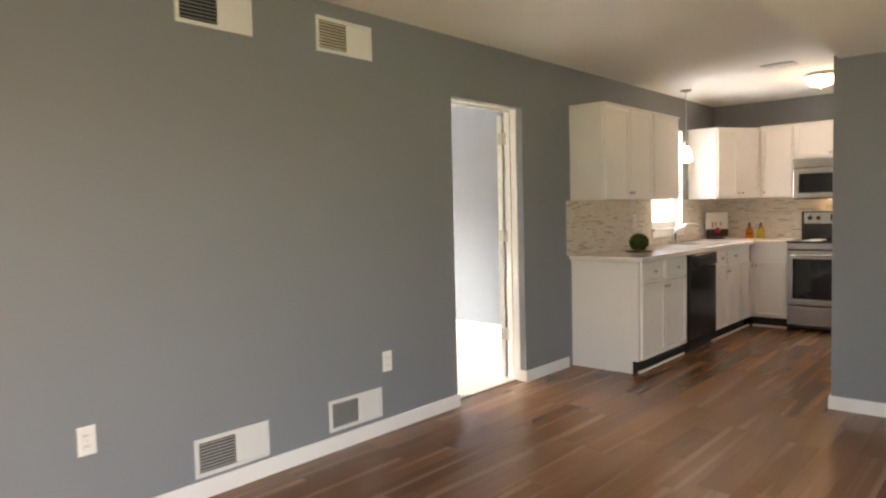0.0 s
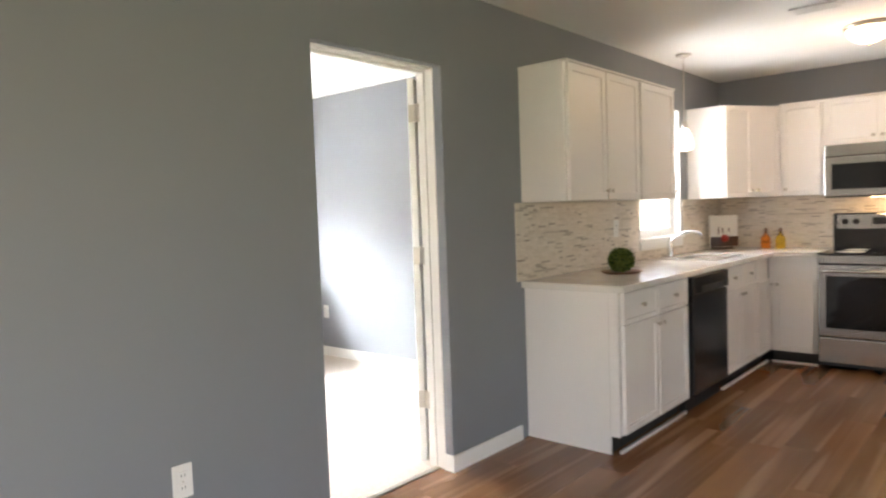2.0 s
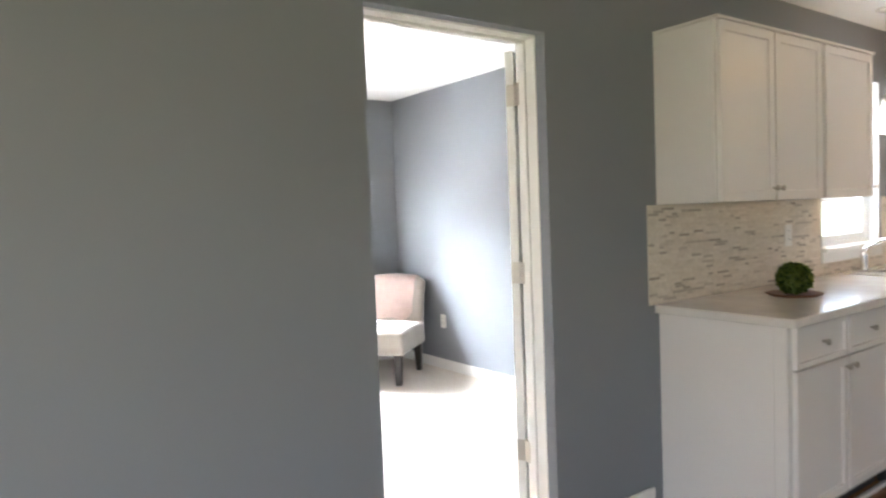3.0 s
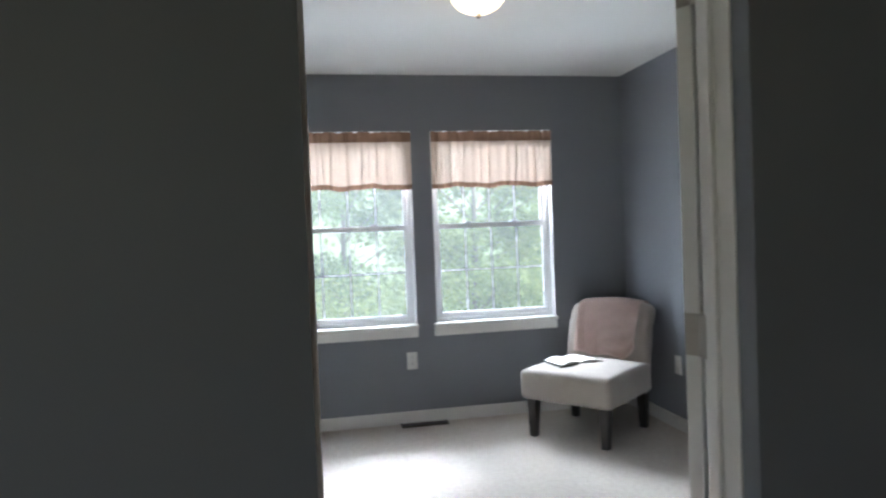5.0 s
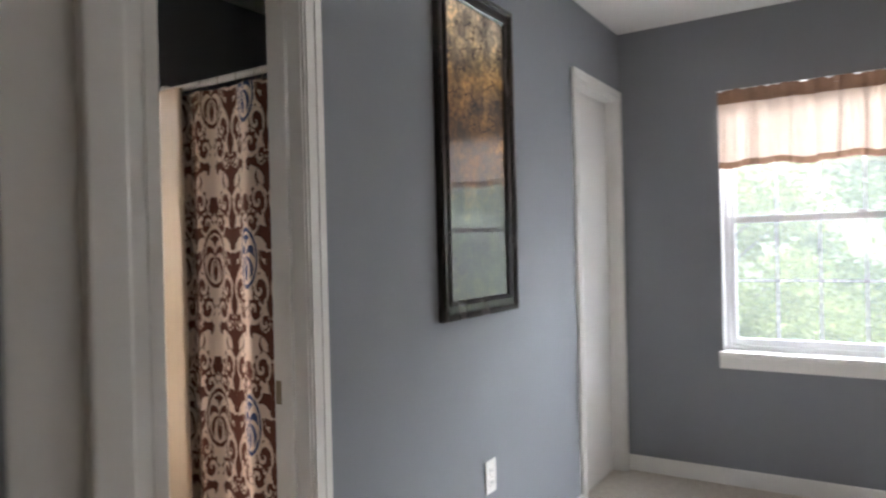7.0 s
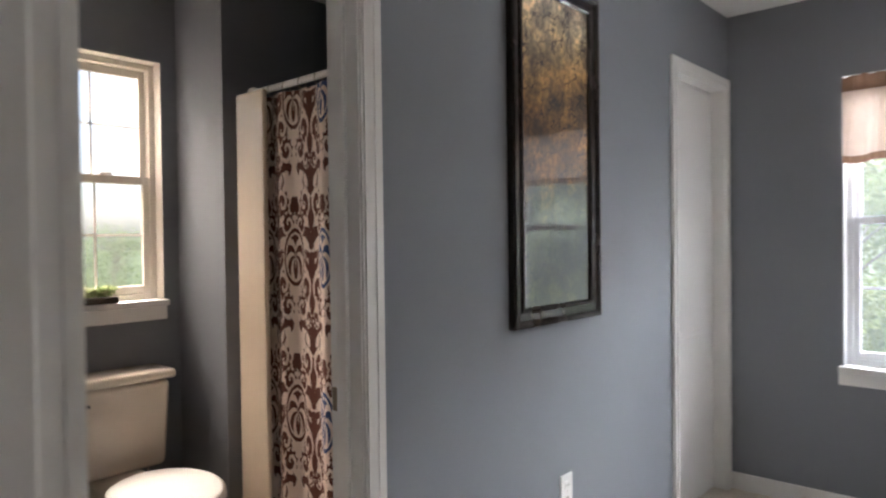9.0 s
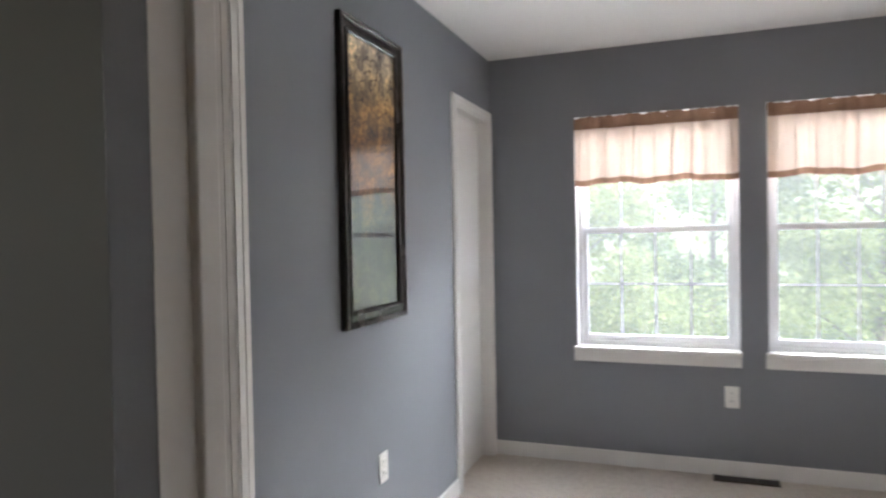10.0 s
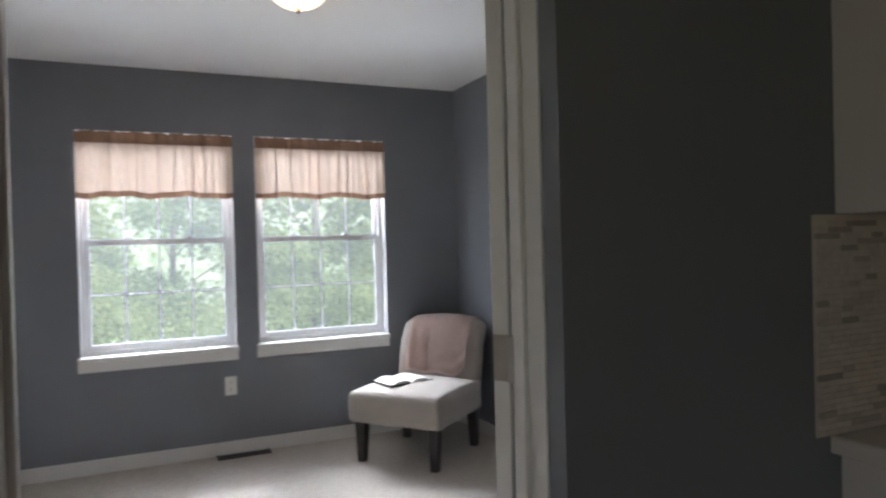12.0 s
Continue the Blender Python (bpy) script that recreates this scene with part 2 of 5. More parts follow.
def leaf_material(name, a, b):
    m, t, p = nodes_of(name)
    geo = t.nodes.new("ShaderNodeNewGeometry")
    c = ramp(t, geo.outputs["Random Per Island"], [(0.0, a), (1.0, b)])
    t.links.new(c, p.inputs["Base Color"])
    p.inputs["Roughness"].default_value = 0.5
    tr = t.nodes.new("ShaderNodeBsdfTranslucent")
    t.links.new(c, tr.inputs[0])
    ms = t.nodes.new("ShaderNodeMixShader")
    ms.inputs[0].default_value = 0.6
    t.links.new(p.outputs[0], ms.inputs[1])
    t.links.new(tr.outputs[0], ms.inputs[2])
    t.links.new(ms.outputs[0], t.nodes["Material Output"].inputs[0])
    return m


LEAF = leaf_material("summer_leaves", (0.145, 0.23, 0.09), (0.235, 0.33, 0.14))
LEAF2 = leaf_material("yellow_green_leaves", (0.20, 0.285, 0.105), (0.31, 0.385, 0.155))
MOSS = leaf_material("moss_ball_leaves", (0.03, 0.075, 0.012), (0.20, 0.26, 0.05))
SUCCULENT = leaf_material("succulent_leaves", (0.22, 0.30, 0.12), (0.55, 0.58, 0.34))
BARK = surface("tree_bark", (0.20, 0.19, 0.15), 0.9, vary=0.3, big=4, fine=25, stretch=(3, 3, 1), relief=0.6)
GRASS = surface("lawn_grass", (0.07, 0.11, 0.03), 0.9, vary=0.35, big=0.6, fine=30, relief=0.5)
SIDING = surface("grey_house_siding", (0.42, 0.42, 0.42), 0.7, vary=0.08, big=1, fine=20)


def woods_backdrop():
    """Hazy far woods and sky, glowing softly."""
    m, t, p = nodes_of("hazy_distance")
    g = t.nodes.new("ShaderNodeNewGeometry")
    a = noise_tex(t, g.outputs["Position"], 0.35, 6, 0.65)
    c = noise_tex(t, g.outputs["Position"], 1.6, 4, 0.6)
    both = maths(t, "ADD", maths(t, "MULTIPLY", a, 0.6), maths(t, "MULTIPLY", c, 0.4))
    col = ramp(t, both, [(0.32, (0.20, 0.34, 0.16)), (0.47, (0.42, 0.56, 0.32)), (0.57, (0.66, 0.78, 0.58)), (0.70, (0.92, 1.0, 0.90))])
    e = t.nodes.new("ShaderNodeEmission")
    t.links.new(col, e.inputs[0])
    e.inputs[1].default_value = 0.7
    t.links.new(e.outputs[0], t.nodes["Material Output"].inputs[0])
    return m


BACKDROP = woods_backdrop()
ROOFING = surface("dark_roof_shingle", (0.10, 0.095, 0.09), 0.9, vary=0.2, big=3, fine=25)


def print_material():
    """Autumn landscape print: pale sky, ochre trees, dark woods and a meadow."""
    m, t, p = nodes_of("autumn_landscape_print")
    c = t.nodes.new("ShaderNodeTexCoord")
    sep = t.nodes.new("ShaderNodeSeparateXYZ")
    t.links.new(c.outputs["Object"], sep.inputs[0])
    v = c.outputs["Object"]
    warp = maths(t, "MULTIPLY", maths(t, "SUBTRACT", noise_tex(t, v, 6, 3), 0.5), 0.22)
    h = maths(t, "ADD", sep.outputs[2], warp)
    base = ramp(t, maths(t, "ADD", maths(t, "MULTIPLY", h, 0.78), 0.5),
                [(0.05, (0.016, 0.013, 0.005)), (0.30, (0.009, 0.009, 0.005)), (0.48, (0.055, 0.030, 0.009)), (0.60, (0.16, 0.088, 0.028)), (0.70, (0.24, 0.150, 0.060)), (0.78, (0.30, 0.225, 0.125)), (0.88, (0.46, 0.39, 0.29))])
    # crowns in light and shade, then single leaves, then a few dark boughs across the sky
    crowns = noise_tex(t, v, 9, 3, 0.5)
    base = mix(t, 0.75, base, mix(t, 1.0, base, ramp(t, crowns, [(0.38, (0.30, 0.25, 0.18)), (0.50, (1.1, 1.0, 0.8)), (0.62, (2.4, 2.1, 1.5))]), "MULTIPLY"))
    leaves = noise_tex(t, v, 46, 4, 0.6)
    base = mix(t, 0.5, base, mix(t, 1.0, base, ramp(t, leaves, [(0.42, (0.25, 0.21, 0.16)), (0.50, (0.9, 0.85, 0.8)), (0.58, (1.8, 1.7, 1.5))]), "MULTIPLY"))
    bough = maths(t, "ABSOLUTE", maths(t, "SUBTRACT", noise_tex(t, v, 5.5, 4, 0.55), 0.52))
    base = mix(t, 1.0, base, ramp(t, bough, [(0.004, (0.16, 0.12, 0.09)), (0.012, (1, 1, 1))]), "MULTIPLY")
    t.links.new(base, p.inputs["Base Color"])
    p.inputs["Roughness"].default_value = 0.6
    p.inputs["Coat Weight"].default_value = 1.0
    p.inputs["Coat Roughness"].default_value = 0.015
    p.inputs["Coat IOR"].default_value = 1.8
    return m


PRINT = print_material()


def damask_material():
    """Mirror-symmetric acanthus damask in brown on cream, with brown and blue medallions."""
    m, t, p = nodes_of("brown_damask_curtain_cloth")
    uv = t.nodes.new("ShaderNodeUVMap")
    sep = t.nodes.new("ShaderNodeSeparateXYZ")
    t.links.new(uv.outputs[0], sep.inputs[0])
    u, w = sep.outputs[0], sep.outputs[1]
    pu, pw = 0.20, 0.603
    col_u = maths(t, "DIVIDE", maths(t, "SUBTRACT", u, -0.005), pu)
    du = maths(t, "MULTIPLY", maths(t, "ABSOLUTE", maths(t, "SUBTRACT", maths(t, "FRACT", col_u), 0.5)), 0.34)
    rep = maths(t, "DIVIDE", maths(t, "SUBTRACT", w, 0.08), pw)
    dw = maths(t, "MULTIPLY", maths(t, "FRACT", rep), pw)

    def point(a, c):
        o = t.nodes.new("ShaderNodeCombineXYZ")
        t.links.new(a, o.inputs[0])
        t.links.new(c, o.inputs[1])
        return o.outputs[0]

    flat = point(du, dw)
    # lobed leaf edges
    lobe = maths(t, "SUBTRACT", noise_tex(t, flat, 26, 1), 0.5)
    lobe2 = maths(t, "SUBTRACT", noise_tex(t, flat, 75, 1), 0.5)
    shift = maths(t, "ADD", maths(t, "MULTIPLY", lobe, 0.020), maths(t, "MULTIPLY", lobe2, 0.018))
    place = point(maths(t, "ADD", du, shift), maths(t, "ADD", maths(t, "SUBTRACT", dw, maths(t, "MULTIPLY", du, 0.30)), maths(t, "MULTIPLY", lobe, 0.018)))

    def disc(x, y, r, sx=1.0, sy=1.0):
        v = place
        if (sx, sy) != (1.0, 1.0):
            s = t.nodes.new("ShaderNodeVectorMath")
            s.operation = "MULTIPLY"
            t.links.new(v, s.inputs[0])
            s.inputs[1].default_value = (sx, sy, 1)
            v = s.outputs[0]
        d = t.nodes.new("ShaderNodeVectorMath")
        d.operation = "DISTANCE"
        t.links.new(v, d.inputs[0])
        d.inputs[1].default_value = (x * sx, y * sy, 0)
        return maths(t, "LESS_THAN", d.outputs["Value"], r)

    def crescent(x, y, r, x2, y2, r2):
        return maths(t, "MULTIPLY", disc(x, y, r), maths(t, "SUBTRACT", 1.0, disc(x2, y2, r2)))

    def leaf(reach, y):
        """A long leaf that rises from the stem, arches outwards and curls over at its tip."""
        outer = disc(reach * 0.5, y, reach * 0.5, 1, 2.1)
        inner = disc(reach * 0.57, y - 0.026, reach * 0.41, 1, 2.1)
        blade = maths(t, "MULTIPLY", outer, maths(t, "SUBTRACT", 1.0, inner))
        return maths(t, "MAXIMUM", blade, disc(reach - 0.014, y - 0.008, 0.011, 1, 0.8))

    def scroll(x, y, r, arm, turn):
        """A curled acanthus scroll with a lobed edge: a mask of its disc and its inked spiral."""
        au = maths(t, "DIVIDE", maths(t, "SUBTRACT", du, x), r)
        aw = maths(t, "DIVIDE", maths(t, "SUBTRACT", dw, y), r)
        rad = maths(t, "SQRT", maths(t, "ADD", maths(t, "MULTIPLY", au, au), maths(t, "MULTIPLY", aw, aw)))
        ang = maths(t, "ARCTAN2", aw, au)
        edge = maths(t, "ADD", maths(t, "MULTIPLY", maths(t, "SINE", maths(t, "MULTIPLY", ang, 9.0)), 0.13), 0.90)
        wave = maths(t, "SINE", maths(t, "ADD", maths(t, "MULTIPLY", maths(t, "POWER", rad, 0.75), arm), maths(t, "ADD", maths(t, "MULTIPLY", ang, turn), maths(t, "MULTIPLY", lobe2, 1.2))))
        band = maths(t, "GREATER_THAN", wave, -0.50)
        return maths(t, "LESS_THAN", rad, 1.06), maths(t, "MULTIPLY", band, maths(t, "LESS_THAN", rad, edge))

    tiers = ((0.060, 0.575), (0.090, 0.335), (0.125, 0.300), (0.150, 0.270), (0.070, 0.060), (0.120, 0.030))
    shapes = [leaf(r, y) for r, y in tiers]
    shapes += [disc(0.0, 0.520, 0.034, 1, 0.42), disc(0.0, 0.400, 0.026, 1, 0.50), disc(0.0, 0.266, 0.030, 1, 0.45), disc(0.0, 0.132, 0.032, 1, 0.50), disc(0.0, 0.026, 0.024, 1, 0.62),
               crescent(0.034, 0.560, 0.050, 0.026, 0.578, 0.038), crescent(0.050, 0.235, 0.036, 0.046, 0.246, 0.024), disc(0.150, 0.480, 0.020, 1, 0.5), disc(0.155, 0.120, 0.020, 1, 0.5)]
    for x, y, r, arm, turn in ((0.072, 0.462, 0.060, 8.0, -1.0), (0.112, 0.385, 0.050, 7.0, 1.0), (0.070, 0.178, 0.058, 8.0, -1.0), (0.118, 0.100, 0.046, 7.0, 1.0), (0.130, 0.545, 0.044, 7.0, 1.0), (0.040, 0.340, 0.034, 6.0, -1.0)):
        inside, curled = scroll(x, y, r, arm, turn)
        outside = maths(t, "SUBTRACT", 1.0, inside)
        shapes = [maths(t, "MULTIPLY", functools.reduce(lambda p, q: maths(t, "MAXIMUM", p, q), shapes), outside), curled]
    stem = maths(t, "MULTIPLY", maths(t, "LESS_THAN", du, 0.006), maths(t, "MULTIPLY", maths(t, "GREATER_THAN", dw, 0.21), maths(t, "LESS_THAN", dw, 0.50)))
    plume = stem
    for s in shapes:
        plume = maths(t, "MAXIMUM", plume, s)
    # ringed medallions on the seams between the plumes
    mu = maths(t, "DIVIDE", maths(t, "SUBTRACT", 0.17, du), 0.088)
    mw = maths(t, "DIVIDE", maths(t, "MULTIPLY", maths(t, "SUBTRACT", maths(t, "FRACT", maths(t, "ADD", rep, 0.55)), 0.5), pw), 0.112)
    d = maths(t, "ADD", maths(t, "SQRT", maths(t, "ADD", maths(t, "MULTIPLY", mu, mu), maths(t, "MULTIPLY", mw, mw))), maths(t, "MULTIPLY", lobe2, 0.10))
    ang = maths(t, "ARCTAN2", mw, mu)
    curl = maths(t, "GREATER_THAN", maths(t, "SINE", maths(t, "ADD", maths(t, "MULTIPLY", d, 8.0), maths(t, "MULTIPLY", ang, 6.0))), -0.2)
    in_medal = maths(t, "LESS_THAN", d, 1.0)
    curl = maths(t, "MAXIMUM", maths(t, "MULTIPLY", curl, maths(t, "LESS_THAN", d, 0.78)), maths(t, "GREATER_THAN", d, 0.86))
    clear = maths(t, "GREATER_THAN", d, 1.10)
    inked = maths(t, "MAXIMUM", maths(t, "MULTIPLY", plume, clear), maths(t, "MULTIPLY", in_medal, curl))
    seam = maths(t, "FLOOR", maths(t, "ADD", col_u, 0.5))
    odd = maths(t, "MULTIPLY", maths(t, "LESS_THAN", maths(t, "FRACT", maths(t, "MULTIPLY", seam, 0.5)), 0.25), maths(t, "GREATER_THAN", seam, 1.5))
    ink = mix(t, maths(t, "MULTIPLY", in_medal, odd), (0.125, 0.045, 0.030), (0.045, 0.07, 0.17))
    col = mix(t, inked, (0.76, 0.63, 0.54), ink)
    t.links.new(col, p.inputs["Base Color"])
    p.inputs["Roughness"].default_value = 0.75
    p.inputs["Specular IOR Level"].default_value = 0.2
    return m


DAMASK = damask_material()
PAPER = surface("book_paper", (0.72, 0.70, 0.66), 0.8, vary=0.04, relief=0.02)
INK = surface("printed_text_grey", (0.35, 0.34, 0.33), 0.8, vary=0.05)
CARD_WHITE = surface("recipe_board_white", (0.75, 0.72, 0.66), 0.5, vary=0.05)
CARD_DARK = surface("recipe_board_dark", (0.04, 0.02, 0.02), 0.4, vary=0.2)
CARD_RED = surface("recipe_board_red", (0.45, 0.03, 0.02), 0.4, vary=0.2)
TERRACOTTA = surface("brown_tray_clay", (0.16, 0.07, 0.035), 0.6, vary=0.2)
LATCH = surface("strike_brass", (0.30, 0.25, 0.18), 0.35, 1.0, vary=0.1)

# ---- building helpers ----


def box(bm, x0, x1, y0, y1, z0, z1):
    m = Matrix.LocRotScale(((x0 + x1) / 2, (y0 + y1) / 2, (z0 + z1) / 2), None, (abs(x1 - x0), abs(y1 - y0), abs(z1 - z0)))
    bmesh.ops.create_cube(bm, size=1, matrix=m)
    return bm


def boxes(*dims):
    bm = bmesh.new()
    for d in dims:
        box(bm, *d)
    return bm


def rounded(bm, width=0.004, segments=2):
    bmesh.ops.bevel(bm, geom=bm.edges[:], offset=width, segments=segments, profile=0.5, affect="EDGES")
    return bm


def tube(bm, a, b, r0, r1=None, n=16):
    a, b = Vector(a), Vector(b)
    r1 = r0 if r1 is None else r1
    m = Matrix.Translation((a + b) / 2) @ (b - a).to_track_quat("Z", "Y").to_matrix().to_4x4()
    bmesh.ops.create_cone(bm, cap_ends=True, segments=n, radius1=r0, radius2=r1, depth=(b - a).length, matrix=m)
    return bm


def lathe(profile, n=32, centre=(0, 0, 0)):
    """A turned shape from (radius, height) pairs."""
    bm = bmesh.new()
    rings = []
    for r, z in profile:
        rings.append([bm.verts.new((centre[0] + r * math.cos(2 * math.pi * i / n), centre[1] + r * math.sin(2 * math.pi * i / n), centre[2] + z)) for i in range(n)])
    for a, b in zip(rings, rings[1:]):
        for i in range(n):
            bm.faces.new((a[i], a[(i + 1) % n], b[(i + 1) % n], b[i]))
    bm.faces.new(rings[0][::-1])
    bm.faces.new(rings[-1])
    return bm


def sweep(points, radius, n=12):
    bm = bmesh.new()
    pts = [Vector(p) for p in points]
    rings = []
    for i, p in enumerate(pts):
        d = (pts[min(i + 1, len(pts) - 1)] - pts[max(i - 1, 0)]).normalized()
        side = d.cross(Vector((0.31, 0.95, 0.05))).normalized()
        up = side.cross(d).normalized()
        rings.append([bm.verts.new(p + radius * (math.cos(2 * math.pi * k / n) * side + math.sin(2 * math.pi * k / n) * up)) for k in range(n)])
    for a, b in zip(rings, rings[1:]):
        for i in range(n):
            bm.faces.new((a[i], a[(i + 1) % n], b[(i + 1) % n], b[i]))
    bm.faces.new(rings[0][::-1])
    bm.faces.new(rings[-1])
    return bm


def mesh_of(name, bm, material, smooth=False):
    bmesh.ops.recalc_face_normals(bm, faces=bm.faces[:])
    me = bpy.data.meshes.new(name)
    bm.to_mesh(me)
    bm.free()
    me.materials.append(material)
    if smooth:
        for f in me.polygons:
            f.use_smooth = True
    return me


def part(name, bm, material, parent, label="", smooth=False):
    ob = new(name, mesh_of(name, bm, material, smooth))
    ob.parent = parent
    if label:
        tagged(ob, label)
    return ob


def thing(name, label, category, m=None, group="", kind=""):
    ob = new(name)
    ob.empty_display_size = 0.1
    if m is not None:
        ob.matrix_world = m
    return tagged(ob, label, category, group, kind)


def setting(name, bm, material, label, category):
    return tagged(new(name, mesh_of(name, bm, material)), label, category, kind="structure")


def wall_x(bm, x0, x1, y0, y1, z0, z1, holes):
    """A wall along x with rectangular holes (hx0, hx1, hz0, hz1)."""
    at = x0
    for hx0, hx1, hz0, hz1 in sorted(holes):
        if hx0 > at:
            box(bm, at, hx0, y0, y1, z0, z1)
        if hz0 > z0:
            box(bm, hx0, hx1, y0, y1, z0, hz0)
        if hz1 < z1:
            box(bm, hx0, hx1, y0, y1, hz1, z1)
        at = hx1
    if at < x1:
        box(bm, at, x1, y0, y1, z0, z1)
    return bm


def wall_y(bm, x0, x1, y0, y1, z0, z1, holes):
    wall_x(bm, y0, y1, -x1, -x0, z0, z1, holes)
    for v in bm.verts:
        v.co = Vector((-v.co.y, v.co.x, v.co.z))
    return bm


def mitred(w, h, profile):
    """A mitred rectangular frame in the xz plane; profile: (inset from the outside, height towards -y) pairs."""
    bm = bmesh.new()
    rings = []
    for a, d in profile:
        rings.append([bm.verts.new(p) for p in ((a, -d, a), (w - a, -d, a), (w - a, -d, h - a), (a, -d, h - a))])
    for p, q in zip(rings, rings[1:] + rings[:1]):
        for i in range(4):
            bm.faces.new((p[i], p[(i + 1) % 4], q[(i + 1) % 4], q[i]))
    return bm


# ---- plan (metres) ----
H = 2.44                     # ceiling
HALL = 2.175                 # dropped ceiling over the living room
DOOR_X, DOOR_W, DOOR_H = 0.005, 0.805, 2.05  # bedroom doorway in the long wall
T = 0.160                    # long wall's thickness
BX0, BX1, BY1 = -0.693, 2.305, 3.565   # bedroom
BATH0, BATH1 = 0.294, 1.054   # bathroom doorway along y
KX1 = 4.74                   # kitchen end wall
KY = -1.92                   # kitchen's inner side wall
WIN = [(-0.171, 0.721), (0.861, 1.749)]   # bedroom windows
WZ0, WZ1 = 0.694, 2.05
CL0, CL1 = 2.913, 3.508        # closet doorway along y
BWX = -2.42                  # bathroom's window wall
BWIN = (0.665, 1.385, 1.055, 2.122)
KWIN = (3.02, 3.80, 1.07, 2.10)

# ---- structure ----
setting("wall_south", wall_x(wall_x(bmesh.new(), -5.8, KX1 + 0.12, 0.0, 0.052, 0, H, [(DOOR_X, DOOR_W, 0, DOOR_H), KWIN]), -5.8, KX1 + 0.12, 0.052, T, 0, H, [(DOOR_X - 0.03, DOOR_W + 0.03, 0, DOOR_H + 0.02), KWIN]), WALL,
        "grey painted wall with a doorway and return vents", "wall")
setting("wall_north", wall_x(bmesh.new(), BX0 - 0.11, BX1 + 0.12, BY1, BY1 + 0.16, 0, H, [(a, b, WZ0, WZ1) for a, b in WIN]), WALL,
        "grey painted bedroom wall with two windows", "wall")
setting("wall_bedroom_west", wall_y(bmesh.new(), BX0 - 0.11, BX0, T, BY1, 0, H, [(BATH0, BATH1, 0, 2.05), (CL0, CL1, 0, 2.06)]), WALL,
        "grey painted bedroom wall with two doorways", "wall")
setting("wall_bedroom_east", boxes((BX1, BX1 + 0.12, T, BY1, 0, H)), WALL, "grey painted bedroom side wall", "wall")
setting("wall_bathroom_west", wall_y(bmesh.new(), BWX - 0.16, BWX, T, 2.33, 0, H, [BWIN]), WALL, "grey painted bathroom wall with a window", "wall")
setting("wall_bathroom_north", boxes((BWX - 0.16, BX0 - 0.11, 2.33, 2.45, 0, H)), WALL, "grey painted wall behind the shower", "wall")
setting("wall_shower_end", boxes((BWX, -2.016, 1.455, 2.33, 0, H)), WALL, "grey painted boxed wall beside the shower", "wall")
setting("wall_closet", boxes((BX0 - 0.85, BX0 - 0.75, 2.45, 3.73, 0, H)), WALL, "plain closet back wall", "wall")
setting("wall_kitchen_end", boxes((KX1, KX1 + 0.12, -2.04, 0, 0, H)), WALL, "grey-brown painted wall behind the range", "wall")
setting("wall_kitchen_side", boxes((1.38, KX1, KY - 0.14, KY, 0, H), (1.38, 1.52, -4.18, KY - 0.14, 0, H)), WALL, "grey painted wall corner at the kitchen", "wall")
# unseen closing walls; their openings are assumed, to let daylight in
setting("wall_living_south", wall_x(bmesh.new(), -5.8, 1.52, -4.32, -4.18, 0, H, [(-3.6, -1.2, 0, 2.1)]), WALL, "plain grey unseen wall with an assumed opening for daylight", "wall")
setting("wall_living_west", wall_y(bmesh.new(), -5.94, -5.8, -4.32, T, 0, H, [(-3.5, -1.7, 0.8, 2.1)]), WALL, "plain grey unseen wall with a second assumed daylight opening", "wall")
setting("ceiling", boxes((-5.94, KX1 + 0.12, -1.95, T, H, H + 0.1), (BX0 - 0.85, BX1 + 0.12, T, BY1 + 0.16, H, H + 0.1)), CEILING, "white painted textured ceiling", "ceiling")
setting("ceiling_bathroom", boxes((BWX - 0.16, BX0 - 0.854, T, 2.45, H, H + 0.1)), CEILING, "white painted bathroom ceiling", "ceiling")
setting("ceiling_dropped", boxes((-5.94, 1.38, -4.32, -1.95, HALL, HALL + 0.36)), CEILING, "white painted dropped ceiling over the living room", "ceiling")
setting("floor", boxes((-5.94, KX1 + 0.12, -2.04, 0.10, -0.12, -0.012), (-5.94, 1.5, -4.32, -2.04, -0.12, -0.012)), SUBFLOOR, "dark walnut laminate plank floor", "floor")
setting("floor_bedroom_carpet", boxes((BX0 - 0.85, BX1 + 0.12, 0.10, BY1 + 0.16, -0.12, 0.004)), CARPET, "beige cut-pile carpet", "floor")
setting("floor_bathroom", boxes((BWX - 0.16, BX0 - 0.852, 0.10, 2.45, -0.12, 0.004)), surface("bathroom_vinyl_floor", (0.34, 0.31, 0.28), 0.4), "pale vinyl bathroom floor", "floor")


def baseboard(name, x0, x1, y0, y1, h=0.085):
    bm = boxes((x0, x1, y0, y1, 0.0, h))
    top = [e for e in bm.edges if all(v.co.z > h - 1e-4 for v in e.verts)]
    bmesh.ops.bevel(bm, geom=top, offset=0.006, segments=2, profile=0.5, affect="EDGES")
    return setting(name, bm, WHITE, "white painted baseboard", "baseboard")


B = 0.013
baseboard("baseboard", -5.8, DOOR_X + B, -B, 0.0)
baseboard("baseboard", DOOR_X, DOOR_X + B, 0.0, 0.05)
baseboard("baseboard", DOOR_W - B, 1.41, -B, 0.0)
baseboard("baseboard", DOOR_W - B, DOOR_W, 0.0, 0.05)
baseboard("baseboard", 1.38 - B, 1.38, -4.18, KY + B)
baseboard("baseboard", 1.38, 3.2, KY, KY + B)
baseboard("baseboard", BX0, BX1, BY1 - B, BY1, 0.09)
baseboard("baseboard", BX1 - B, BX1, T, BY1 - B, 0.09)
